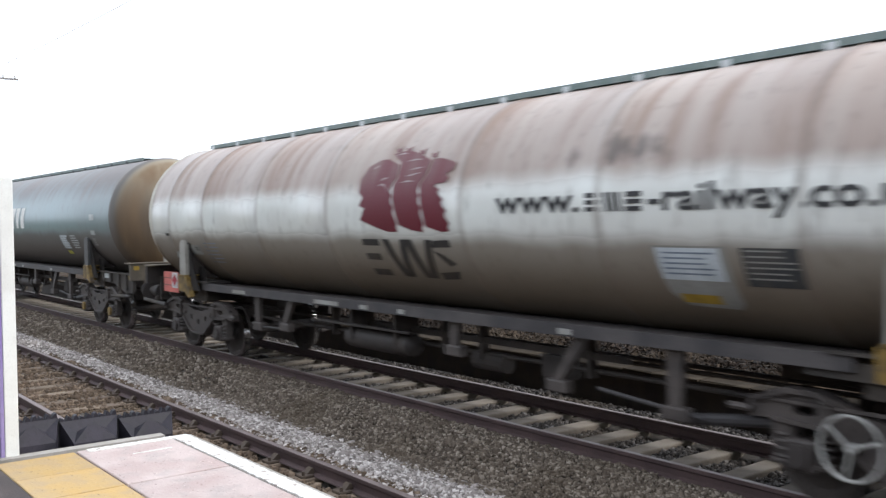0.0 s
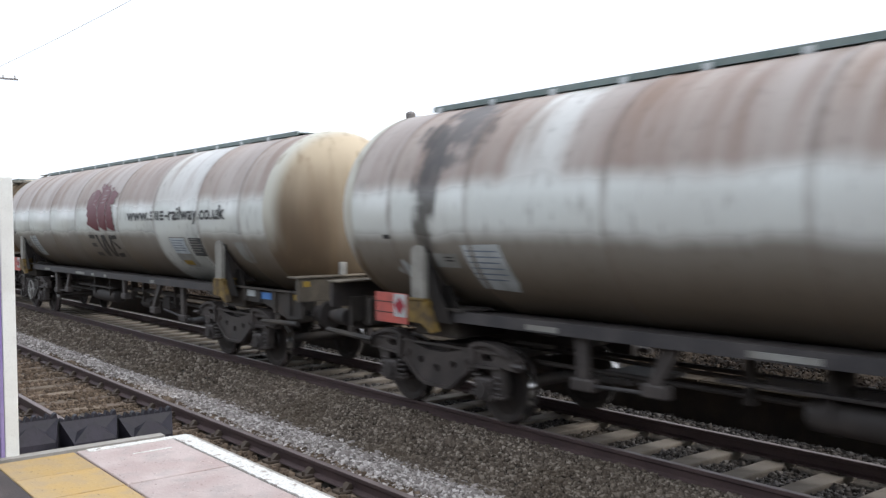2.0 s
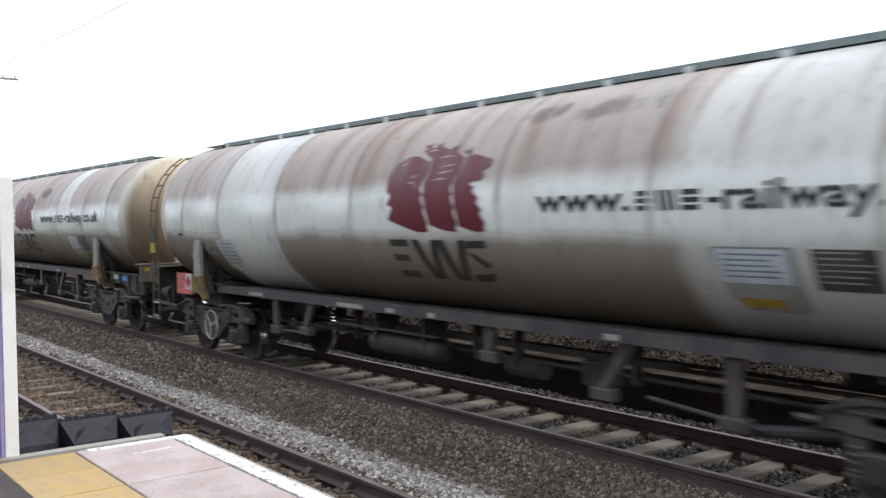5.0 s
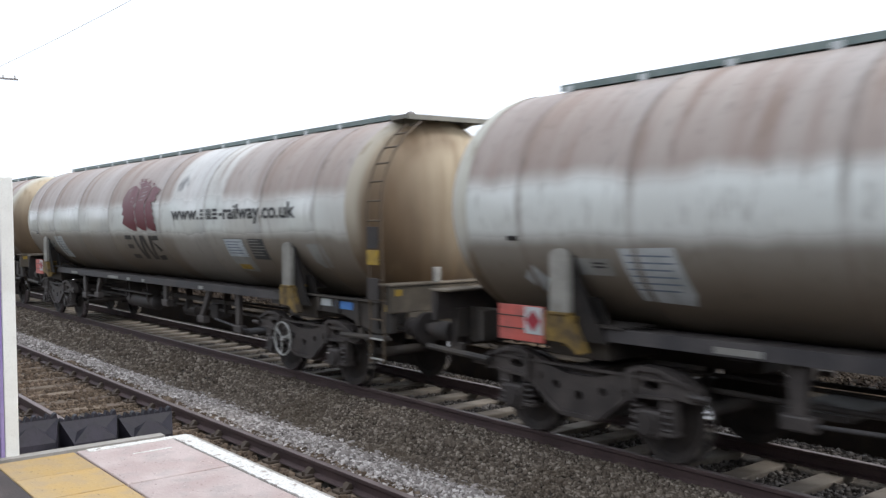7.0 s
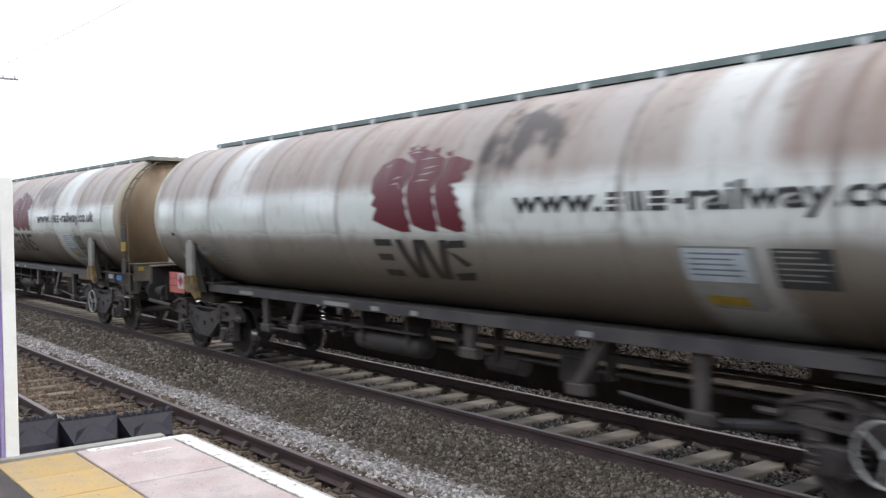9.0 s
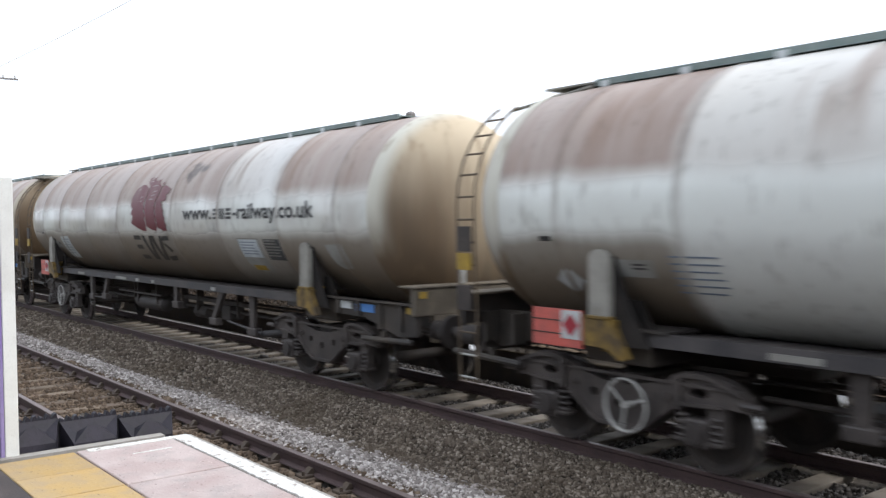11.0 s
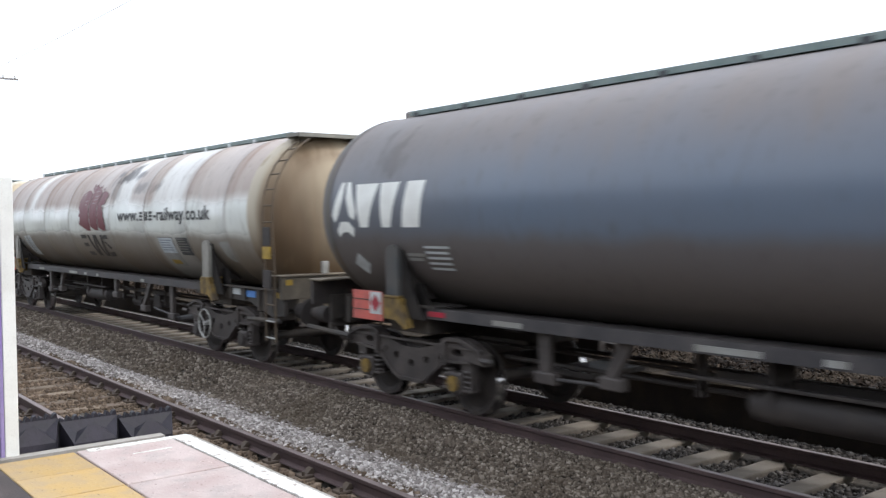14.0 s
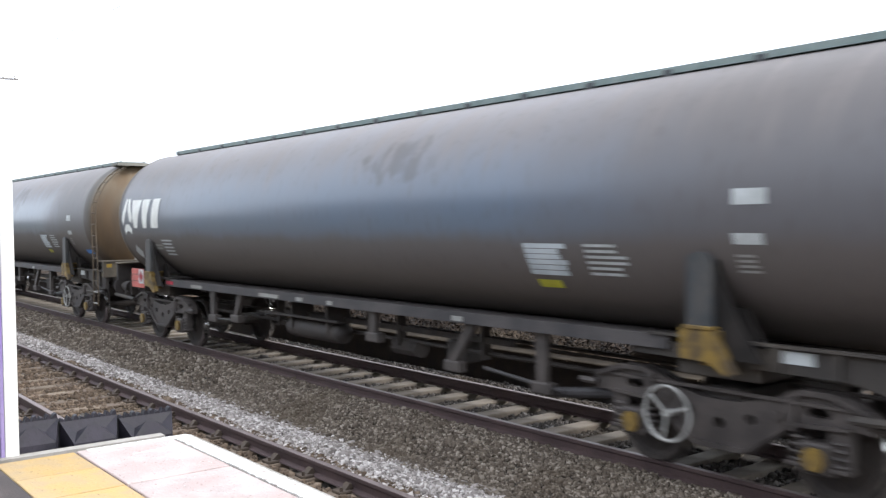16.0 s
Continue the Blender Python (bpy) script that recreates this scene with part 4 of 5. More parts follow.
def rung_places():
    path = [(-1.37, 0.58), (-1.37, 1.6), (-1.39, 2.2), (-1.40, AXIS)]
    path += [(-1.40 * math.cos(a), AXIS + 1.40 * math.sin(a)) for a in (0.2, 0.4, 0.6, 0.8, 0.95, 1.05)]
    d, want, out = 0.0, 0.06, []
    for p, q in zip(path, path[1:]):
        seg = math.hypot(q[0] - p[0], q[1] - p[1])
        while want <= d + seg:
            k = (want - d) / seg
            out.append((p[0] + (q[0] - p[0]) * k, p[1] + (q[1] - p[1]) * k))
            want += 0.27
        d += seg
    return out


def rung():
    bm = bmesh.new()
    tube(bm, (-0.17, 0, 0), (0.17, 0, 0), 0.013, 6)
    return bm


def ladder_plate(s, side, z0, z1):
    bm = bmesh.new()
    xa, xb = (9.36, 9.63) if s > 0 else (-9.17, -8.91)
    a, b = sorted((side * 1.415, side * 1.435))
    box(bm, xa, xb, a, b, z0, z1, 0.004)
    return bm


def pierced(bm, outer, holes, a, b):
    """a plate in the xz plane with holes through it, from y = a to y = b"""
    flat_bm = bmesh.new()
    loops = [outer] + holes
    edges = []
    for loop in loops:
        vs = [flat_bm.verts.new((x, a, z)) for x, z in loop]
        edges += [flat_bm.edges.new((vs[i], vs[(i + 1) % len(vs)])) for i in range(len(vs))]
    bmesh.ops.triangle_fill(flat_bm, use_beauty=True, edges=edges, normal=(0, -1, 0))
    flat_bm.verts.index_update()
    for y in (a, b):
        vs = [bm.verts.new((v.co.x, y, v.co.z)) for v in flat_bm.verts]
        for f in flat_bm.faces:
            bm.faces.new([vs[v.index] for v in (f.verts if y == a else reversed(f.verts))])
    flat_bm.free()
    for loop in loops:
        p = [bm.verts.new((x, a, z)) for x, z in loop]
        q = [bm.verts.new((x, b, z)) for x, z in loop]
        for i in range(len(loop)):
            j = (i + 1) % len(loop)
            bm.faces.new((p[i], q[i], q[j], p[j]))
    bmesh.ops.remove_doubles(bm, verts=bm.verts, dist=0.0005)
    bmesh.ops.recalc_face_normals(bm, faces=bm.faces)


def ring_of(x, z, rx, rz, n=12):
    return [(x + rx * math.cos(2 * math.pi * k / n), z + rz * math.sin(2 * math.pi * k / n)) for k in range(n)]


def side_frame():
    """cast bogie side: raised ends over the axle boxes and a deep belly"""
    bm = bmesh.new()
    outer = [(-1.55, 0.86), (-1.35, 0.98), (-1.15, 1.03), (-0.85, 1.03), (-0.55, 0.90), (-0.2, 0.82), (0.2, 0.82), (0.55, 0.90), (0.85, 1.03), (1.15, 1.03), (1.35, 0.98), (1.55, 0.86),
             (1.55, 0.72), (1.30, 0.74), (1.28, 0.36), (1.12, 0.34), (1.10, 0.70), (0.80, 0.70), (0.70, 0.64), (0.36, 0.38), (0.26, 0.35), (-0.26, 0.35), (-0.36, 0.38), (-0.70, 0.64),
             (-0.80, 0.70), (-1.10, 0.70), (-1.12, 0.34), (-1.28, 0.36), (-1.30, 0.74), (-1.55, 0.72)]
    pierced(bm, outer, [ring_of(-0.34, 0.68, 0.055, 0.05), ring_of(0.34, 0.68, 0.055, 0.05), ring_of(0.0, 0.60, 0.06, 0.055), ring_of(-1.0, 0.84, 0.12, 0.045), ring_of(1.0, 0.84, 0.12, 0.045)], -0.06, 0.06)
    for x in (-0.62, 0.62):
        tube(bm, (x, -0.085, 0.76), (x, 0.05, 0.76), 0.05, 12)
        tube(bm, (x, -0.10, 0.76), (x, -0.08, 0.76), 0.025, 8)
    for k in range(9):
        x0, x1 = -0.7 + 0.155 * k, -0.7 + 0.155 * (k + 1)
        zz = lambda x: 0.36 + 0.74 * max(0.0, abs(x) - 0.30)
        prism(bm, [(x0, zz(x0)), (x1, zz(x1)), (x1, zz(x1) + 0.045), (x0, zz(x0) + 0.045)], -0.10, -0.055, "y")
    for s in (-1, 1):
        prism(bm, [(s * 0.72, 0.98), (s * 0.85, 1.032), (s * 1.15, 1.032), (s * 1.5, 0.91), (s * 1.5, 0.87), (s * 1.13, 0.985), (s * 0.87, 0.985), (s * 0.74, 0.93)], -0.11, -0.055, "y")
        prism(bm, [(s * 0.8, 0.74), (s * 1.3, 0.76), (s * 1.3, 0.73), (s * 0.8, 0.70)], -0.10, -0.055, "y")
        box(bm, s * 0.78 - 0.03, s * 0.78 + 0.03, -0.12, -0.05, 0.66, 0.96, 0.01)
        tube(bm, (s * 1.5, -0.09, 0.80), (s * 1.72, -0.09, 0.80), 0.035, 8)
    box(bm, -1.5, 1.5, -0.085, -0.055, 0.895, 0.925)
    return bm


def axle_box(x):
    bm = bmesh.new()
    box(bm, x - 0.15, x + 0.15, -0.12, 0.1, 0.32, 0.60, 0.025)
    tube(bm, (x, -0.16, 0.46), (x, -0.1, 0.46), 0.10, 14, slot=1)
    for s in (-1, 1):
        for k in range(4):
            torus(bm, (x + s * 0.2, -0.02, 0.42 + 0.065 * k), 0.06, 0.018, "z", 12, 6)
        box(bm, x + s * 0.2 - 0.09, x + s * 0.2 + 0.09, -0.1, 0.08, 0.36, 0.40, 0.01)
    return bm


def bolster():
    bm = bmesh.new()
    box(bm, -0.22, 0.22, -1.0, 1.0, 0.62, 0.92, 0.03)
    for s in (-1, 1):
        for y in (-0.62, 0.62):
            box(bm, s * 0.52 - 0.06, s * 0.52 + 0.06, y - 0.1, y + 0.1, 0.3, 0.68, 0.02)
        tube(bm, (s * 0.52, -0.75, 0.40), (s * 0.52, 0.75, 0.40), 0.045, 8)
    tube(bm, (0, 0, 0.9), (0, 0, 1.02), 0.25, 16)
    return bm


def wheelset():
    bm = bmesh.new()
    half = [(0.075, 0.60), (0.09, 0.64), (0.17, 0.70), (0.36, 0.72), (0.40, 0.672), (0.486, 0.672), (0.488, 0.69), (0.464, 0.70), (0.46, 0.74), (0.452, 0.80),
            (0.40, 0.80), (0.36, 0.755), (0.17, 0.775), (0.15, 0.83), (0.078, 0.83), (0.075, 0.98), (0.004, 0.98)]
    lathe(bm, [(r, -w) for r, w in reversed(half)] + half, 40, "y")
    for f in bm.faces:
        c = f.calc_center_median()
        if math.hypot(c.x, c.z) > 0.44 and 0.695 < abs(c.y) < 0.79 and math.hypot(c.x, c.z) < 0.465:
            f.material_index = 1
    return bm


def hand_wheel():
    bm = bmesh.new()
    torus(bm, (0, 0, 0), 0.27, 0.014, "y", 36, 8)
    torus(bm, (0, 0.012, 0), 0.267, 0.012, "y", 36, 6)
    tube(bm, (0, -0.02, 0), (0, 0.2, 0), 0.035, 10)
    for k in range(3):
        a = 2 * math.pi * k / 3 + 0.35
        tube(bm, (0, 0, 0), (0.26 * math.cos(a), 0, 0.26 * math.sin(a)), 0.013, 6)
    return bm


def reservoir():
    bm = bmesh.new()
    lathe(bm, [(0.004, -1.9), (0.10, -1.88), (0.16, -1.82), (0.167, -1.3), (0.167, -0.7), (0.16, -0.22), (0.10, -0.16), (0.004, -0.14)], 24, "x", 0, -0.74, 0.765)
    for x in (-1.6, -0.45):
        box(bm, x - 0.03, x + 0.03, -0.92, -0.5, 0.76, 1.3)
        lathe(bm, [(0.172, x - 0.035), (0.176, x - 0.03), (0.176, x + 0.03), (0.172, x + 0.035)], 24, "x", 0, -0.74, 0.765)
    box(bm, -2.7, -0.05, -0.98, -0.9, 0.955, 0.99, 0.006)
    return bm


def brake_gear():
    bm = bmesh.new()
    for y in (-0.55, 0.55):
        tube(bm, (-5.6, y, 0.78), (5.6, y, 0.78), 0.03, 8)
    tube(bm, (-9.4, -0.25, 0.88), (9.4, -0.25, 0.88), 0.022, 8)
    box(bm, -2.4, 3.6, -0.62, -0.56, 0.92, 1.0)
    for x in (-2.6, 0.3, 1.1, 3.0):
        box(bm, x - 0.03, x + 0.03, -0.64, -0.5, 0.7, 1.28)
    tube(bm, (0.9, -0.5, 0.68), (1.5, -0.5, 0.68), 0.13, 14)
    box(bm, 2.2, 2.6, -0.6, -0.3, 0.6, 0.9, 0.03)
    box(bm, -4.9, -4.2, -0.5, 0.5, 0.66, 0.72)
    box(bm, -6.4, 6.4, -0.12, 0.12, 1.08, 1.2)
    return bm


def hanger(x, lean, low):
    bm = bmesh.new()
    prism(bm, [(x - 0.10, 1.26), (x + 0.10, 1.26), (x + 0.07 + lean, low), (x - 0.07 + lean, low)], -1.12, -1.05, "y")
    box(bm, x + lean - 0.16, x + lean + 0.16, -1.14, -1.0, low - 0.14, low, 0.02)
    return bm


PIPES = (((3.6, -1.1, 0.72), (4.9, -1.06, 0.60), 0.025), ((-4.4, -1.08, 0.72), (-3.3, -1.08, 0.76), 0.022), ((-5.1, -1.0, 1.2), (-4.83, -1.0, 1.2), 0.015), ((4.6, -1.0, 0.55), (5.9, -0.98, 0.72), 0.06))


def pipe(a, b, r):
    bm = bmesh.new()
    tube(bm, a, b, r, 10)
    return bm


def bogie(parent, x, brake, sx, dark):
    b = new("bogie")
    b.empty_display_size = 0.3
    b.parent = parent
    b.matrix_basis = pose(x, 0, 0)
    sf = shared("side_frame", lambda: mesh_of("side_frame", side_frame(), BOGIE))
    part("side_frame", sf, None, b, at=pose(0, -1.02, 0))
    part("side_frame", sf, None, b, at=pose(0, 1.02, 0, 0, 0, 180))
    for k in (-1, 1):
        ab = shared(("axle_box", dark), lambda: mesh_of("axle_box", axle_box(0), [BOGIE, OCHRE if dark else BOGIE]))
        part("axle_box", ab, None, b, at=pose(k * 1.0, -1.02, 0))
        part("axle_box", ab, None, b, at=pose(k * 1.0, 1.02, 0, 0, 0, 180))
        ws = shared("wheelset", lambda: mesh_of("wheelset", wheelset(), [STEEL, BRIGHT], True))
        WHEELS.append((part("wheelset", ws, None, b, "dark steel wheels with bright worn treads", at=pose(k * 1.0, 0, 0.466)), k))
    part("bolster", shared("bolster", lambda: mesh_of("bolster", bolster(), STEEL)), None, b)
    if brake:
        hw = shared("hand_wheel", lambda: mesh_of("hand_wheel", hand_wheel(), WHITEISH, True))
        part("hand_wheel", hw, None, b, "pale painted brake hand wheel", at=pose(sx, -1.19, 0.62))
    return b


WHEELS, WAGONS = [], []
PITCH = 19.933      # length of a wagon over its buffers
SHIFT = {2: 0.08, 6: 0.04, 10: -0.06}     # markings sit a little differently on each wagon


def wagon(k, livery, ladder_end, label, clean=(), stains=(), grime=0.09):
    """k: place in the train; ladder_end: -1 or 1, the end that has ladders, landing and hand brake"""
    dark = livery == "dark"
    w = tagged(empty("tank_wagon", -10.3 + PITCH * k, CENTRE, 0), label, "tank wagon", "tank wagons of the train")
    body = shared(("barrel", dark), lambda: mesh_of("barrel", barrel_plain() if dark else barrel(), STEEL, True)).copy()
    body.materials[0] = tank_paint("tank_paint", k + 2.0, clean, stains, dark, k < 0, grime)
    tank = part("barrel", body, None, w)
    for s in (-1, 1):
        sooty = s > 0 and ladder_end > 0
        e = shared(("dish", s, dark, sooty), lambda: mesh_of("dished_end", dish(s), END_DARK if dark else END_SOOTY_SHADED if sooty else END_CREAM, True))
        part("dished_end", e, None, w, "dished tank end with brake dust and painted-in shading")
        part("end_frame", shared(("end_frame", s), lambda: mesh_of("end_frame", end_frame(s), DUSTY)), None, w)
        hs = part("headstock", shared(("headstock", s), lambda: mesh_of("headstock", headstock(s), BROWN if s > 0 else STEEL)), None, w)
        part("cover_plate", shared(("cover", s), lambda: mesh_of("cover_plate", cover_plate(s), BROWN)), None, hs)
        if s > 0:
            part("lamp_iron", shared("lamp_iron", lambda: mesh_of("lamp_iron", lamp_iron(), WHITEISH)), None, hs, "pale lamp bracket")
        for y in (-0.87, 0.87):
            part("buffer", shared(("buffer", s), lambda: mesh_of("buffer", buffer_mesh(s), STEEL, True)), None, w, at=pose(0, y, 0))

        def corner():
            bm = bmesh.new()
            a, b = (9.595, 9.606) if s > 0 else (-9.406, -9.395)
            box(bm, a, b, -1.14, -1.02, 1.49, 1.58)
            return mesh_of("corner_mark", bm, YELLOW)
        if s > 0:
            def low_mark():
                bm = bmesh.new()
                box(bm, 9.34, 9.48, -1.172, -1.158, 1.27, 1.36)
                return mesh_of("corner_mark", bm, YELLOW)
            part("corner_mark", shared("low_mark", low_mark), None, hs, "yellow painted mark")
        for y in (0, 2.16):
            part("corner_mark", shared(("corner", s), corner), None, hs, "yellow painted corner mark", at=pose(0, y, 0))
        part("coupling", shared(("coupling", s), lambda: mesh_of("coupling", coupling(s), STEEL)), None, w)
        for y in (-0.35, 0.35):
            part("brake_hose", shared(("hose", s, y), lambda: mesh_of("brake_hose", hose(s, y), STEEL, True)), None, w)
        x = s * 6.944
        for side in (0, 180):
            at = pose(0, 0, 0) if side == 0 else pose(2 * x, 0, 0, 0, 0, 180)
            sd = part("saddle_pad", shared(("saddle", s, dark), lambda: mesh_of("saddle_pad", saddle(x), PADDARK if dark else CREAM)), None, w, at=at)
            part("saddle_block", shared(("block", s), lambda: mesh_of("saddle_block", saddle_block(x), STEEL)), None, sd)
            part("web_plate", shared(("web", s), lambda: mesh_of("web_plate", saddle_web(x, 1), FIN)), None, sd)
            part("foot_bracket", shared(("foot", s), lambda: mesh_of("foot_bracket", foot_bracket(x, s), OCHRE)), None, sd, "dirty yellow painted bracket")
        bogie(w, x, s == ladder_end, -0.52 if s > 0 else 0.18, dark)
    sill = shared("sill", lambda: mesh_of("side_sill", side_sill(), FRAME))
    s1 = part("side_sill", sill, None, w)
    web = shared("sill_flange", lambda: mesh_of("flange", sill_flange(), STEEL))
    part("flange", web, None, s1)
    part("flange", web, None, part("side_sill", sill, None, w, at=pose(0, 0, 0, 0, 0, 180)))

    def sill_marks():
        out = []
        for a, b in ((-5.1, -4.6), (-2.2, -1.5), (-0.9, -0.7), (0.05, 0.2), (3.1, 3.3)):
            bm = bmesh.new()
            box(bm, a, b, -1.212, -1.2, 1.27, 1.33)
            out.append(mesh_of("stencil_mark", bm, FADED))
        return out
    for me in shared("sill_marks", sill_marks):
        part("stencil_mark", me, None, s1, "small pale stencil mark")
    # top: walkway, landing, ladders
    a, b = -7.95, 8.4 if ladder_end > 0 else 8.0
    ww = part("walkway", shared(("walkway", b), lambda: mesh_of("walkway", walkway(a, b), WALKWAY)), None, w)
    br = shared(("bracket", dark), lambda: mesh_of("bracket", walkway_bracket(), PADDARK if dark else PALE))
    for i in range(14):
        part("bracket", br, None, ww, at=pose(-7.8 + 1.13 * i, 0, 0))
    s = ladder_end
    part("landing", shared(("landing", s), lambda: mesh_of("landing", landing(s), LANDING)), None, w)
    for side in (-1, 1):
        ld = part("ladder", shared(("ladder", s, side), lambda: mesh_of("ladder", ladder(s, -side), LADDER)), None, w)
        rg = shared("rung", lambda: mesh_of("rung", rung(), LADDER))
        rw = shared("rung_white", lambda: mesh_of("rung", rung(), WHITEISH))
        for n, (ry, rz) in enumerate(rung_places()):
            part("rung", rw if n < 2 else rg, None, ld, at=pose(9.495 if s > 0 else -9.04, -side * ry, rz))
        if not dark:
            part("plate", shared(("lp1", s, side), lambda: mesh_of("plate", ladder_plate(s, side, 1.93, 2.13), YELLOW)), None, ld, "yellow warning plate")
            part("plate", shared(("lp2", s, side), lambda: mesh_of("plate", ladder_plate(s, side, 2.15, 2.45), STEEL)), None, ld)
            part("plate", shared(("lp3", s, side), lambda: mesh_of("plate", ladder_plate(s, side, 1.45, 1.75), STEEL)), None, ld)
    # below
    part("air_reservoir", shared("reservoir", lambda: mesh_of("air_reservoir", reservoir(), STEEL, True)), None, w)
    part("brake_gear", shared("gear", lambda: mesh_of("brake_gear", brake_gear(), STEEL)), None, w)
    for run in PIPES:
        part("pipe", shared(("pipe", run), lambda: mesh_of("pipe", pipe(*run), FRAME)), None, w)
    for hx, lean, low in ((-4.32, 0.0, 0.80), (-3.12, -0.22, 0.86), (3.38, -0.40, 0.74), (4.60, 0.0, 0.68), (1.15, 0.0, 0.94)):
        part("hanger", shared(("hanger", hx), lambda: mesh_of("hanger", hanger(hx, lean, low), BOGIE)), None, w)
    # boards and markings on the near flank

    def board():
        bm = bmesh.new()
        box(bm, -7.90, -7.17, -1.385, -1.37, 1.17, 1.57, 0.004)
        return mesh_of("hazard_board", bm, RED)

    def board_print():
        bm = bmesh.new()
        box(bm, -7.46, -7.19, -1.391, -1.384, 1.26, 1.56)
        for z in (1.30, 1.44):
            box(bm, -7.90, -7.47, -1.390, -1.384, z, z + 0.012, slot=1)
        prism(bm, [(-7.325, 1.29), (-7.21, 1.41), (-7.325, 1.53), (-7.44, 1.41)], -1.396, -1.390, "y", slot=2)
        return mesh_of("print", bm, [PALE, INK, CRIMSON])
    hb = part("hazard_board", shared("board", board), None, w, "orange-red hazard board with white diamond panel")
    part("print", shared("board_print", board_print), None, hb)

    def blue():
        bm = bmesh.new()
        box(bm, 8.08, 8.55, -1.172, -1.158, 1.23, 1.345)
        return mesh_of("blue_label", bm, BLUE)

    def white():
        bm = bmesh.new()
        box(bm, 7.66, 7.96, -1.172, -1.158, 1.25, 1.36)
        return mesh_of("white_label", bm, PALE)
    if dark:
        def front_label():
            bm = bmesh.new()
            box(bm, -8.96, -8.66, -0.735, -0.722, 1.22, 1.34)
            return mesh_of("white_label", bm, PALE)

        def pink_mark():
            bm = bmesh.new()
            box(bm, -6.37, -6.03, -1.212, -1.2, 1.285, 1.35)
            return mesh_of("pink_mark", bm, CRIMSON)
        part("white_label", shared("front_label", front_label), None, w, "small white label")
        part("pink_mark", shared("pink_mark", pink_mark), None, s1, "small crimson stencil mark")
    if k == 11:
        part("blue_label", shared("bluehi", lambda: mesh_of("blue_label", plate(8.12, 8.6, 1.80, 1.90), BLUE)), None, tank, "blue label")
    elif not dark:
        part("blue_label", shared("blue", blue), None, w, "blue label")
    part("white_label", shared("white", white), None, w, "small white label")

    def tag(key, make, mat, text, along=0.0):
        def build():
            made = make()
            return [mesh_of(key, bm, mat) for bm in (made if isinstance(made, list) else [made])]
        for me in shared(key + str(dark), build):
            part(key, me, None, tank, text, at=pose(SHIFT.get(k, 0.0) + along, 0, 0))
    if dark:
        tag("maker_emblem", lozenge_mark, POST, "white three-lobed emblem and slanted white blocks", 7.45 if k < 0 else 0.0)
        tag("data_panel", lambda: lines(4.55, 5.22, 1.90, 2.26, 6, 0.12, 1), PANEL, "pale data panel")
        tag("grid_panel", lambda: lines(5.47, 6.04, 1.90, 2.26, 6, 0.5, 2), PALE, "faint grid of pale lines")
        tag("left_panel", lambda: lines(-6.3, -5.75, 1.85, 2.2, 5, 0.55, 3), PALE, "faint pale lines of print")
        tag("small_label", lambda: plate(7.32, 7.66, 2.63, 2.77), PALE, "small white label")
        tag("name_print", lambda: lines(-6.72, -6.30, 1.98, 2.10, 2, 0.3, 8), FADED, "small pale print")
        tag("second_label", lambda: plate(7.30, 7.60, 2.28, 2.38), PALE, "small white label")
        tag("diamond", lambda: rind(flat([[(-8.12, 1.92), (-7.93, 1.76), (-7.74, 1.92), (-7.93, 2.08)]])), PALE, "white diamond label")
        tag("third_label", lambda: lines(7.30, 7.54, 2.0, 2.19, 4, 0.5, 6), FADED, "faint pale print")
        if k == 11:
            tag("yellow_spot", lambda: plate(6.33, 6.58, 1.56, 1.66), LIME, "bright yellow spot")
        tag("yellow_note", lambda: plate(4.58, 4.94, 1.76, 1.85), LIME, "yellow note")
    else:
        tag("emblem", emblem, MAROON, "maroon emblem of three ragged shapes")
        tag("emblem_crest", emblem_mane, MAROON, "jagged maroon marks")
        tag("emblem_crease", emblem_creases, CREASE, "pale pinkish sliver")
        tag("lettering_bar", initials, INK, "dark grey bars")
        tag("address_line", address_line, INK, "line of dark sans lettering and bars")
        tag("white_panel", lambda: plate(4.54, 5.26, 1.93, 2.24), PANEL, "white data panel")
        tag("white_print", lambda: lines(4.60, 5.22, 1.95, 2.20, 5, 0.66, 1), BLUEGREY, "grey lines of print")
        if k != 2:
            tag("wiped_patch", lambda: rind(flat([[(4.50, 2.26), (5.32, 2.26), (5.34, 1.72), (5.26, 1.66), (4.70, 1.67), (4.55, 1.80)]]), 0.004), FADED, "pale rubbed patch")
        tag("dark_panel", lambda: plate(5.48, 6.05, 1.90, 2.25), PADDARK, "dark grid panel")
        tag("grid_print", lambda: lines(5.52, 6.02, 1.93, 2.23, 6, 0.7, 2), FADED, "pale grid lines")
        tag("small_panel", lambda: rind(flat([[(7.46, 2.18), (7.92, 2.20), (8.0, 1.95), (7.97, 1.83), (7.72, 1.82), (7.56, 1.90)]])), FADED, "faded pale label")
        if k not in (0, 7, 9):
            tag("left_panel", lambda: rind(flat([[(-6.20, 2.22), (-5.50, 2.24), (-5.42, 1.78), (-5.50, 1.66), (-6.12, 1.68)]])), PALE, "faded pale panel")
        tag("name_panel", lambda: plate(-6.82, -6.33, 1.93, 2.11), FADED, "faded pale panel")
        tag("name_print", lambda: lines(-6.6, -6.42, 1.99, 2.07, 2, 0.5, 7), FRAME, "small grey print")
        tag("left_print", lambda: lines(-6.12, -5.52, 1.74, 2.16, 6, 0.76, 4), BLUEGREY, "grey lines of print")
        tag("diamond", lambda: rind(flat([[(-7.75, 1.86), (-7.55, 1.70), (-7.35, 1.86), (-7.55, 2.02)]])), PALE, "white diamond label")
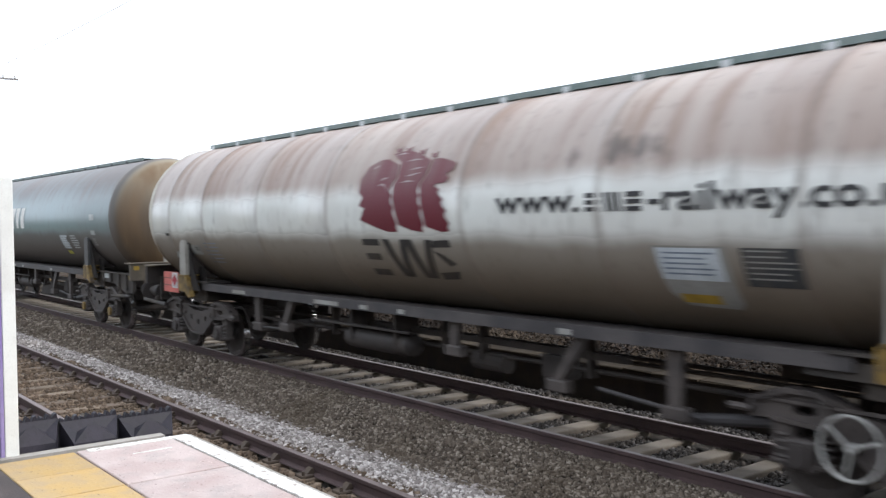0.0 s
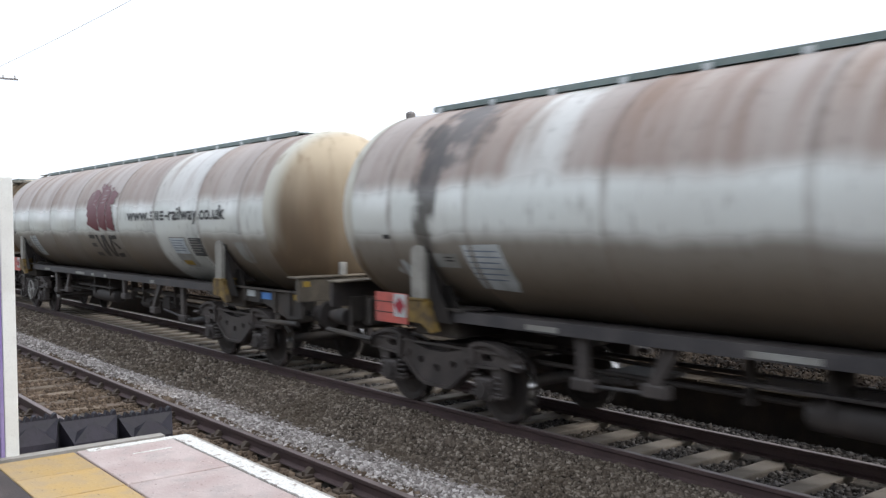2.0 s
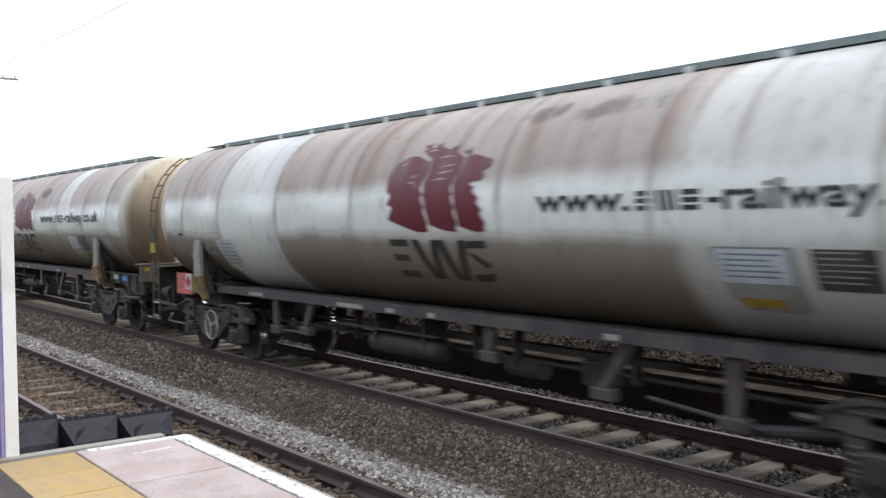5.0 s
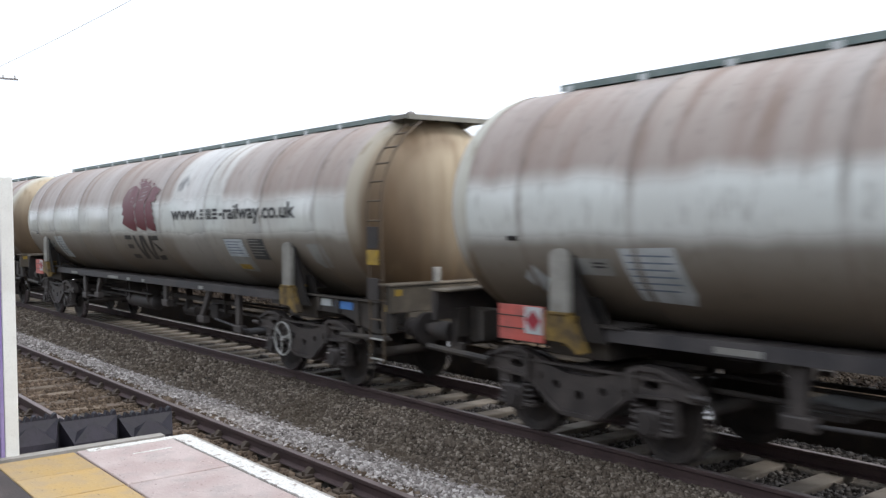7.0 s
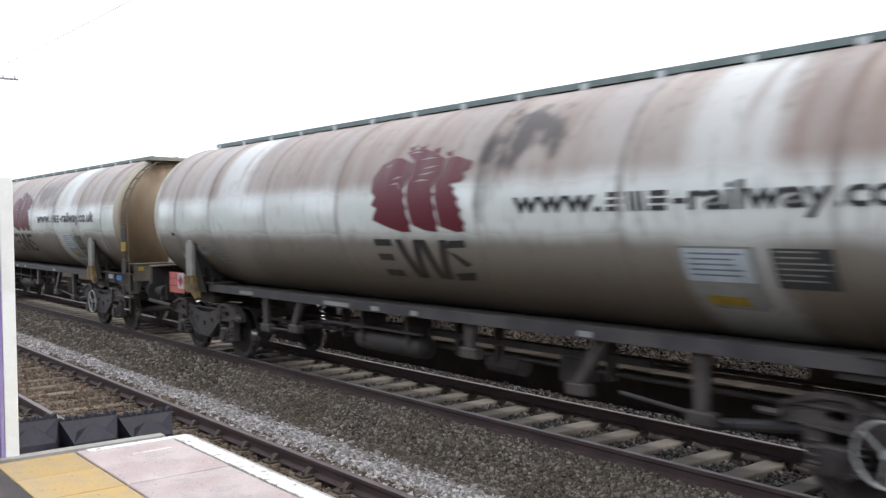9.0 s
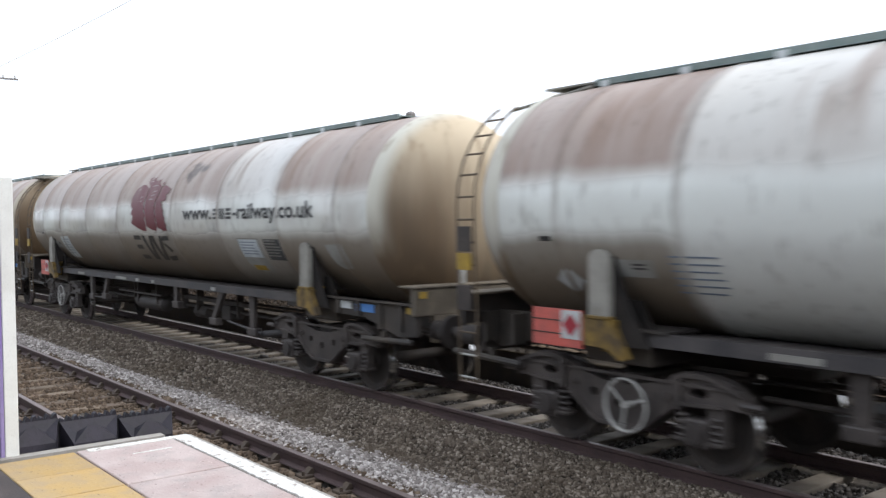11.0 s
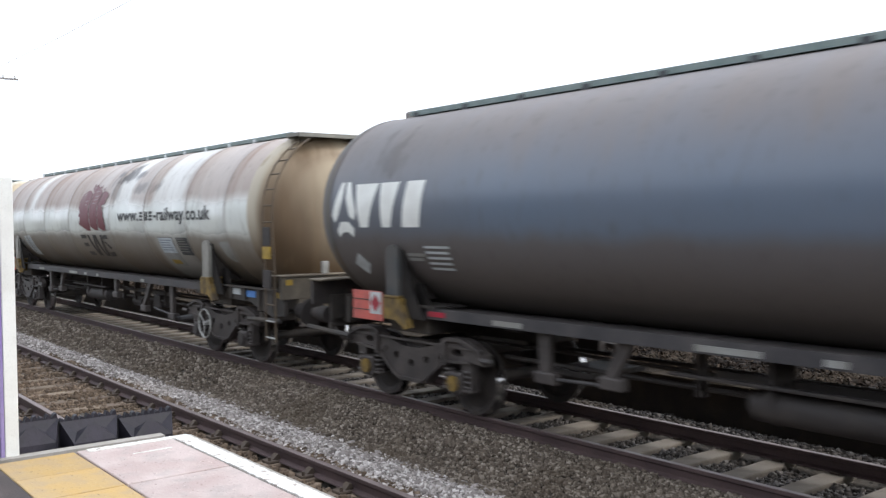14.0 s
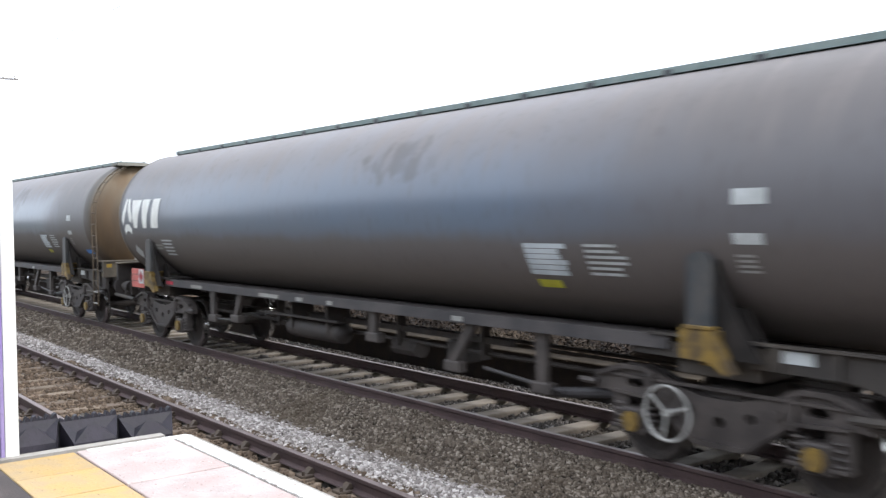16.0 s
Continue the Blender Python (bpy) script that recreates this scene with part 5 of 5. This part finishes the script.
        tag("small_print", lambda: lines(-7.82, -7.62, 2.28, 2.34, 1, 0.1, 5), INK, "small dark print")
        tag("yellow_note", lambda: plate(4.66, 5.1, 1.70, 1.79), YELLOW, "yellow note")
    WAGONS.append((w, k))
    return w


END_CREAM, END_DARK, END_SOOTY_SHADED = end_paint("end_cream"), end_paint("end_dark", True, True), end_paint("end_sooty_shaded", False, True)


def train():
    cream = "dirty cream tank wagon with maroon emblem"
    wagon(-1, "dark", -1, "dark blue-green bogie tank wagon with white emblem, dusty")
    wagon(0, "cream", 1, cream + ", brown all over", stains=((4.0, 3.2, 0.5, 0.14, 0.7),), grime=0.15)
    wagon(1, "cream", -1, cream + ", one ring wiped clean", clean=((3.9, 6.0, 0.9),))
    wagon(2, "cream", 1, cream + ", black spill near one end", clean=((1.75, 6.1, 1.0), (-5.2, -4.4, 0.0)), stains=((-6.55, 3.55, 0.55, 0.45, 0.88), (-6.8, 2.9, 0.28, 0.9, 0.88)))
    wagon(3, "cream", -1, cream + ", faded patches", clean=((3.9, 4.9, 0.1), (-5.6, -4.6, 0.0)), stains=((2.3, 3.42, 0.5, 0.12, 0.88),))
    wagon(4, "cream", -1, cream + ", pale wiped ring", clean=((-5.9, -3.8, 1.0), (4.2, 6.2, 0.6)), stains=((2.8, 3.7, 1.0, 0.10, 0.7),))
    wagon(5, "cream", 1, cream + ", dull film", clean=((2.2, 4.6, 0.2),), stains=((2.6, 3.3, 0.4, 0.15, 0.88),), grime=0.2)
    wagon(6, "cream", 1, cream + ", black spills on top", clean=((4.1, 5.4, 0.7),), stains=((2.6, 3.5, 1.0, 0.25, 0.6), (3.5, 3.2, 0.5, 0.4, 0.45)))
    wagon(7, "cream", 1, cream + ", black spill near the middle", clean=((-5.6, -4.6, 0.1), (4.6, 5.5, 0.5)), stains=((2.2, 3.5, 0.7, 0.3, 0.88), (1.75, 3.0, 0.22, 0.6, 0.4)))
    wagon(8, "cream", -1, cream + ", faded sides", clean=((3.9, 6.0, 0.2),), stains=((2.3, 3.5, 0.5, 0.15, 0.88),), grime=0.3)
    wagon(9, "cream", -1, cream + ", cream ring newly wiped", clean=((-5.95, -3.75, 0.9), (4.0, 6.0, 0.2)), stains=((2.6, 3.3, 0.25, 0.35, 0.45),))
    wagon(10, "cream", 1, cream + ", black spill beside the emblem", clean=((2.0, 2.9, 0.0), (4.3, 5.9, 0.3), (-5.4, -4.9, 0.0)), stains=((2.0, 3.62, 0.75, 0.20, 1.0), (1.9, 3.3, 0.3, 0.3, 0.4), (3.7, 3.32, 0.6, 0.16, 0.7)))
    wagon(11, "dark", 1, "dark grey-blue bogie tank wagon with white emblem, dusty", stains=((-7.3, 3.4, 0.4, 0.3, 0.88), (2.0, 3.3, 0.6, 0.3, 0.88)))
    wagon(12, "dark", 1, "dark grey-blue bogie tank wagon with white emblem, brown film", stains=((2.0, 3.3, 0.7, 0.25, 0.88),))


# ---------------------------------------------------------------- beyond the track
def far_edge():
    """low old wall beside the far rails, broken in the middle, with rubble and dead growth behind"""
    t = tagged(empty("low_wall", 0, 10.35, 0), "low sooty wall with a pale broken coping beside the track", "wall", kind="structure")
    bm = bmesh.new()
    box(bm, -60, 24, 0, 0.3, -0.5, 0.30)
    part("wall_face", bm, BRICKWALL, t)
    rng = random.Random(8)
    stone_mesh = []
    for size in (0.55, 0.8, 1.1):
        for _ in range(2):
            bm = bmesh.new()
            box(bm, 0, size - 0.012, -0.05, 0.29, 0, 0.037, 0.012)
            for v in bm.verts:
                v.co += Vector((rng.uniform(-0.008, 0.008), rng.uniform(-0.018, 0.018), rng.uniform(-0.007, 0.007) if v.co.z > 0.02 else 0))
            stone_mesh.append((size, mesh_of("coping_stone", bm, SOOTY)))
    x = -30.0
    while x < 4:
        size, me = rng.choice(stone_mesh)
        part("coping_stone", me, None, t, at=pose(x, rng.uniform(-0.015, 0.015), 0.302, 0, 0, rng.uniform(-0.6, 0.6)))
        x += size
    for a, b in ((-60, -30.02), (4.6, 24)):
        bm = bmesh.new()
        box(bm, a, b, -0.05, 0.29, 0.302, 0.34, 0.008)
        part("coping", bm, SOOTY, t)
    # rotten timber kerb with ragged upper edge, broken in the middle
    for a, b in ((-60, -7.35), (-6.6, 24)):
        bm = bmesh.new()
        lo, hi = max(a, -30), min(b, 4)
        n = int((hi - lo) / 0.11)
        rows = []
        for i in range(n + 1):
            u = lo + (hi - lo) * i / n
            top, face = 0.415 + rng.uniform(-0.022, 0.018), 0.31 + rng.uniform(-0.012, 0.012)
            rows.append([bm.verts.new(p) for p in ((u, face, 0.30), (u, face, top - 0.012), (u, face + 0.02, top), (u, 0.46 + rng.uniform(-0.02, 0.02), top + rng.uniform(-0.01, 0.01)), (u, 0.50, 0.30))])
        for p, q in zip(rows, rows[1:]):
            for k in range(4):
                bm.faces.new((p[k], p[k + 1], q[k + 1], q[k]))
        bm.faces.new(rows[0])
        bm.faces.new(rows[-1][::-1])
        part("timber_kerb", bm, ROTTEN, t, "ragged rotten timber kerb")
    bm = bmesh.new()
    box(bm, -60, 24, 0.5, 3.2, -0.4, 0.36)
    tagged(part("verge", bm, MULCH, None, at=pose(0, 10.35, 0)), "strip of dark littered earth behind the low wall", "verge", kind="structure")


def clumps(name, mat, n, where, size, label, category, seed):
    """many small bent blades and leaves in one mesh"""
    rng = random.Random(seed)
    verts, faces = [], []
    for _ in range(n):
        x, y, z = where(rng)
        a, b = rng.uniform(0, 6.28), rng.uniform(-0.9, 0.9)
        s = size * rng.uniform(0.5, 1.6)
        u = Vector((math.cos(a), math.sin(a), b)).normalized() * s
        v = Vector((-math.sin(a), math.cos(a), rng.uniform(-0.8, 0.8))).normalized() * s * 0.4
        c = Vector((x, y, z))
        i = len(verts)
        verts += [c - u, c + v, c + u, c - v * 0.7 + Vector((0, 0, s * 0.2))]
        faces += [(i, i + 1, i + 2), (i, i + 2, i + 3)]
    me = bpy.data.meshes.new(name)
    me.from_pydata(verts, [], faces)
    me.materials.append(mat)
    return tagged(new(name, me), label, category, kind="stuff")


def tree(x, y, z, h, seed):
    rng = random.Random(seed)
    t = tagged(empty("tree", x, y, z), "bare winter tree with a thin twiggy crown", "tree", "trees behind the houses")
    bm = bmesh.new()
    tips = []

    def limb(p, d, length, r, depth):
        q = p + d * length
        tube(bm, p, q, r, 6, r * 0.62)
        if depth == 0:
            tips.append(q)
            return
        for _ in range(3):
            e = (d + Vector((rng.uniform(-0.8, 0.8), rng.uniform(-0.8, 0.8), rng.uniform(-0.1, 0.6)))).normalized()
            limb(q, e, length * rng.uniform(0.6, 0.8), r * 0.6, depth - 1)
    limb(Vector((0, 0, 0)), Vector((0, 0, 1)), h * 0.34, h * 0.022, 3)
    part("trunk", bm, BARK, t)
    verts, faces = [], []
    for q in tips:
        for _ in range(110):
            c = q + Vector([rng.gauss(0, 0.09 * h) for _ in range(3)])
            s = rng.uniform(0.05, 0.2)
            i = len(verts)
            verts += [c, c + Vector([rng.uniform(-s, s) for _ in range(3)]), c + Vector([rng.uniform(-s, s) for _ in range(3)])]
            faces.append((i, i + 1, i + 2))
    me = bpy.data.meshes.new("crown")
    me.from_pydata(verts, [], faces)
    me.materials.append(LEAF)
    part("crown", me, None, t)


def house(x, y, z, w, d, h, rise, rz, label):
    """rendered house with a tiled pitched roof and a white gabled front bay"""
    t = tagged(empty("house", x, y, z, rz), label, "house", "houses beyond the railway")
    bm = bmesh.new()
    box(bm, -w / 2, w / 2, -d / 2, d / 2, 0, h)
    prism(bm, [(-d / 2, h), (d / 2, h), (0, h + rise - 0.15)], -w / 2, w / 2, "x")
    part("wall", bm, RENDER, t)
    bm = bmesh.new()
    for s in (-1, 1):
        prism(bm, [(s * (d / 2 + 0.35), h - 0.25), (0, h + rise), (0, h + rise + 0.16), (s * (d / 2 + 0.4), h - 0.1)], -w / 2 - 0.3, w / 2 + 0.3, "x")
    roof = part("roof", bm, ROOF, t)
    bm = bmesh.new()
    n = 18
    for i in range(n):
        k = (i + 0.5) / n
        box(bm, -w / 2 - 0.3, w / 2 + 0.3, -d / 2 * (1 - k) - 0.4 * (1 - k) - 0.03, -d / 2 * (1 - k) - 0.4 * (1 - k) + 0.12, h - 0.15 + (rise + 0.26) * k, h - 0.1 + (rise + 0.26) * k)
    part("tile_course", bm, ROOF, roof)
    bm = bmesh.new()
    box(bm, w * 0.2, w * 0.2 + 0.9, -0.3, 0.3, h + rise - 0.5, h + rise + 1.0, 0.03)
    part("chimney", bm, BRICKWALL, roof)
    gx = -w * 0.16
    bm = bmesh.new()
    prism(bm, [(gx - 1.5, 0), (gx + 1.5, 0), (gx + 1.5, h - 0.4), (gx, h + rise * 0.5), (gx - 1.5, h - 0.4)], -d / 2 - 0.7, -d / 2 + 1.5, "y")
    part("gable_bay", bm, RENDER, t, "white rendered gable")
    bm = bmesh.new()
    for s in (-1, 1):
        prism(bm, [(gx, h + rise * 0.5), (gx, h + rise * 0.5 + 0.18), (gx + s * 1.8, h - 0.65), (gx + s * 1.7, h - 0.75)], -d / 2 - 0.9, -d / 2 + 2.0, "y")
    part("bay_roof", bm, ROOF, t)
    for cx, cz, front in ((gx, h - 0.5, -d / 2 - 0.7), (gx, 1.5, -d / 2 - 0.7), (w * 0.3, h - 1.3, -d / 2), (w * 0.3, 1.5, -d / 2), (-w * 0.42, 1.5, -d / 2)):
        bm = bmesh.new()
        for a, b, c, e in ((-0.7, 0.7, 0.55, 0.65), (-0.7, 0.7, -0.65, -0.55), (-0.7, -0.6, -0.55, 0.55), (0.6, 0.7, -0.55, 0.55), (-0.05, 0.05, -0.55, 0.55)):
            box(bm, cx + a, cx + b, front - 0.06, front - 0.002, cz + c, cz + e)
        win = part("window", bm, POST, t)
        bm = bmesh.new()
        box(bm, cx - 0.6, cx + 0.6, front - 0.03, front - 0.004, cz - 0.55, cz + 0.55)
        part("pane", bm, GLASS, win)


def fence():
    t = tagged(empty("fence", 0, 14.2, 0.42), "blue-posted railing with white top rail beyond the track", "fence", kind="structure")
    bm = bmesh.new()
    box(bm, -0.02, 0.02, -0.02, 0.02, -0.3, 1.62, 0.004)
    post = mesh_of("fence_post", bm, BLUEPOST)
    x = -39.03
    while x < 6:
        part("post", post, None, t, at=pose(x + 0.05, 0, 0))
        x += 2.62
    bm = bmesh.new()
    box(bm, -42, 8, -0.025, 0.025, 1.32, 1.39, 0.005)
    box(bm, -42, 8, -0.02, 0.02, 0.86, 0.90, 0.005)
    part("rail", bm, POST, t, "white painted rails")


def utility_pole(x, y, z, h, r, arms, label, rz=0, wide=1.5):
    t = tagged(empty("utility_pole", x, y, z, rz), label, "pole")
    bm = bmesh.new()
    tube(bm, (0, 0, 0), (0, 0, h), r, 12, r * 0.8)
    part("shaft", bm, POLE, t)
    if arms:
        bm = bmesh.new()
        for k in range(arms):
            box(bm, -1.15, 1.15, -0.05 - r, 0.05 - r, h - 0.5 - 0.5 * k, h - 0.42 - 0.5 * k)
        part("crossarm", bm, POLE, t)
        for k in (-1.0, -0.45, 0.45, 1.0):
            bm = bmesh.new()
            lathe(bm, [(0.01, 0.0), (0.05, 0.01), (0.03, 0.07), (0.05, 0.1), (0.02, 0.16), (0.004, 0.17)], 10, "z", k, -r, h - 0.42)
            part("insulator", bm, WHITEISH, t)
    else:
        bm = bmesh.new()
        lathe(bm, [(0.01, 0.0), (r * wide, 0.0), (r * wide * 1.05, 0.25), (r * wide * 0.75, 0.34), (0.01, 0.4)], 12, "z", 0, 0, h)
        part("cap", bm, POLE, t)


def beyond():
    far_edge()
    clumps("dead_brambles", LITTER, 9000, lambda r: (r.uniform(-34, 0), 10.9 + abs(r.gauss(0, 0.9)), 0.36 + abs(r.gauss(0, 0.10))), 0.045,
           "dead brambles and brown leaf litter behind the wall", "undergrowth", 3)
    fence()
    house(-40.2, 82.0, -6.1, 13, 9, 4.4, 4.0, 14, "white rendered house with a red-brown tiled roof and gable")
    house(-62.0, 88.0, -6.1, 12, 9, 4.4, 4.0, -6, "white rendered house with red-brown roof further along")
    house(-22.0, 92.0, -6.1, 12, 9, 4.4, 4.0, 4, "white rendered house with red-brown roof beside trees")
    for i in range(16):
        tree(-110 + 7.5 * i + random.uniform(-2, 2), 112 + random.uniform(-6, 10), -6.2, random.uniform(9.5, 12.5), i)
    t = tagged(empty("shed", -24.0, 48.0, -6.1, 4), "long grey sheet-roofed shed beside the road", "shed")
    bm = bmesh.new()
    box(bm, -9, 9, -3, 3, 0, 3.0)
    part("wall", bm, RENDER, t)
    bm = bmesh.new()
    prism(bm, [(-3.3, 2.9), (3.3, 2.9), (3.3, 3.1), (0, 3.9), (-3.3, 3.1)], -9.3, 9.3, "x")
    part("roof", bm, GREYROOF, t)
    utility_pole(-18.4, 28.0, -5.0, 11.1, 0.12, 0, "grey weathered utility pole beyond the railway", 0, 0.85)
    utility_pole(-41.4, 30.0, -5.2, 13.35, 0.17, 0, "grey post with a rounded cap beyond the railway")
    for px in (-50.7, 13.0):
        utility_pole(px, 10.9, -0.3, 10.7, 0.14, 1, "telegraph pole with crossarm and insulators beside the track", 90)
    bm = bmesh.new()
    pts = [Vector((-50.7 + 6.37 * i, 10.5, 10.12 - 0.5 * (1 - ((i - 5) / 5) ** 2))) for i in range(11)]
    for a, b in zip(pts, pts[1:]):
        tube(bm, a, b, 0.009, 5)
    tagged(part("overhead_wire", bm, POLE, None), "thin dark overhead wire", "wire")


# ---------------------------------------------------------------- movement
TRAIN = [(0.0, -10.32), (0.5, -18.07), (1.0, -26.48), (1.5, -34.17), (2.0, -42.50), (2.5, -50.10), (3.0, -58.32), (3.5, -65.76),
         (4.0, -73.95), (4.5, -81.39), (5.0, -89.38), (5.5, -96.70), (6.0, -104.60), (6.5, -111.87), (7.0, -119.69), (7.5, -127.00),
         (8.0, -134.72), (8.5, -141.84), (9.0, -149.55), (9.5, -156.63), (10.0, -164.28), (10.5, -171.32), (11.0, -178.92), (11.5, -185.94),
         (12.0, -193.48), (12.5, -200.51), (13.0, -208.09), (13.5, -214.97), (14.0, -222.47), (14.5, -229.45), (15.0, -236.96), (15.5, -244.00),
         (16.0, -251.38)]


def motions():
    for w, k in WAGONS:
        walk(w, [(t, pose(o + PITCH * k, CENTRE, 0)) for t, o in TRAIN])
    ts, os_ = np.array([t for t, _ in TRAIN]), np.array([o for _, o in TRAIN])
    steps = [i / FPS for i in range(16 * FPS + 1)]
    turn = [math.degrees(float(np.interp(t, ts, os_)) / 0.466) for t in steps]
    first = {}
    for ob, k in WHEELS:
        if k not in first:
            walk(ob, [(t, pose(k * 1.0, 0, 0.466, 0, a, 0)) for t, a in zip(steps, turn)])
            first[k] = ob.animation_data
        else:
            ob.rotation_mode = "QUATERNION"
            ad = ob.animation_data_create()
            ad.action, ad.action_slot = first[k].action, first[k].action_slot


# ---------------------------------------------------------------- build
train()
platform()
sky_blocking_wall()
trespass_mats()
platform_post()
beyond()
ground()
tracks()
stones("ballast_shoulder", BALLAST, -15, -2.5, 6.0, 7.6, 2900, 0.037, "weathered grey-brown ballast between the tracks", 11)
stones("ballast_shoulder_far", BALLAST, -34, -15, 6.0, 7.6, 800, 0.055, "weathered grey-brown ballast further along", 12)
stones("pale_ballast", FRESH, -34, -2.5, 5.05, 6.35, 3200, 0.039, "pale fresh ballast strip along the platform track", 13, lambda x, y, r: r.uniform(0, 1, len(x)) < np.where(y < 5.7, np.exp(-((y - 5.72) / 0.52) ** 4), np.exp(-((y - 5.72) / 0.44) ** 4)) * np.where(x < -15, 0.35, 1.0))
stones("ballast_under_train", DARK_BALLAST, -20, -2.5, 7.62, 10.35, 1000, 0.048, "dark ballast between concrete sleepers", 14, off_sleepers)
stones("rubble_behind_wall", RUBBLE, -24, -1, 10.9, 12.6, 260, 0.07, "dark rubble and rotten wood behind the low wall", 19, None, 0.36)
stones("ballast_platform_track", BALLAST_B, -20, -2.5, 3.0, 5.28, 700, 0.05, "rust-stained ballast between timber sleepers", 15, off_timbers)
stones("ballast_beside_platform", BALLAST, -2.5, 7, 5.05, 7.6, 600, 0.05, "weathered ballast between the tracks beside the platform", 16)
stones("ballast_in_tracks", BALLAST_B, -2.5, 7, 3.0, 5.05, 450, 0.05, "rust-stained ballast beside the platform", 17, off_timbers)
stones("ballast_far_rails", DARK_BALLAST, -2.5, 7, 7.62, 10.35, 450, 0.05, "dark ballast under the train beside the platform", 18, off_sleepers)
motions()
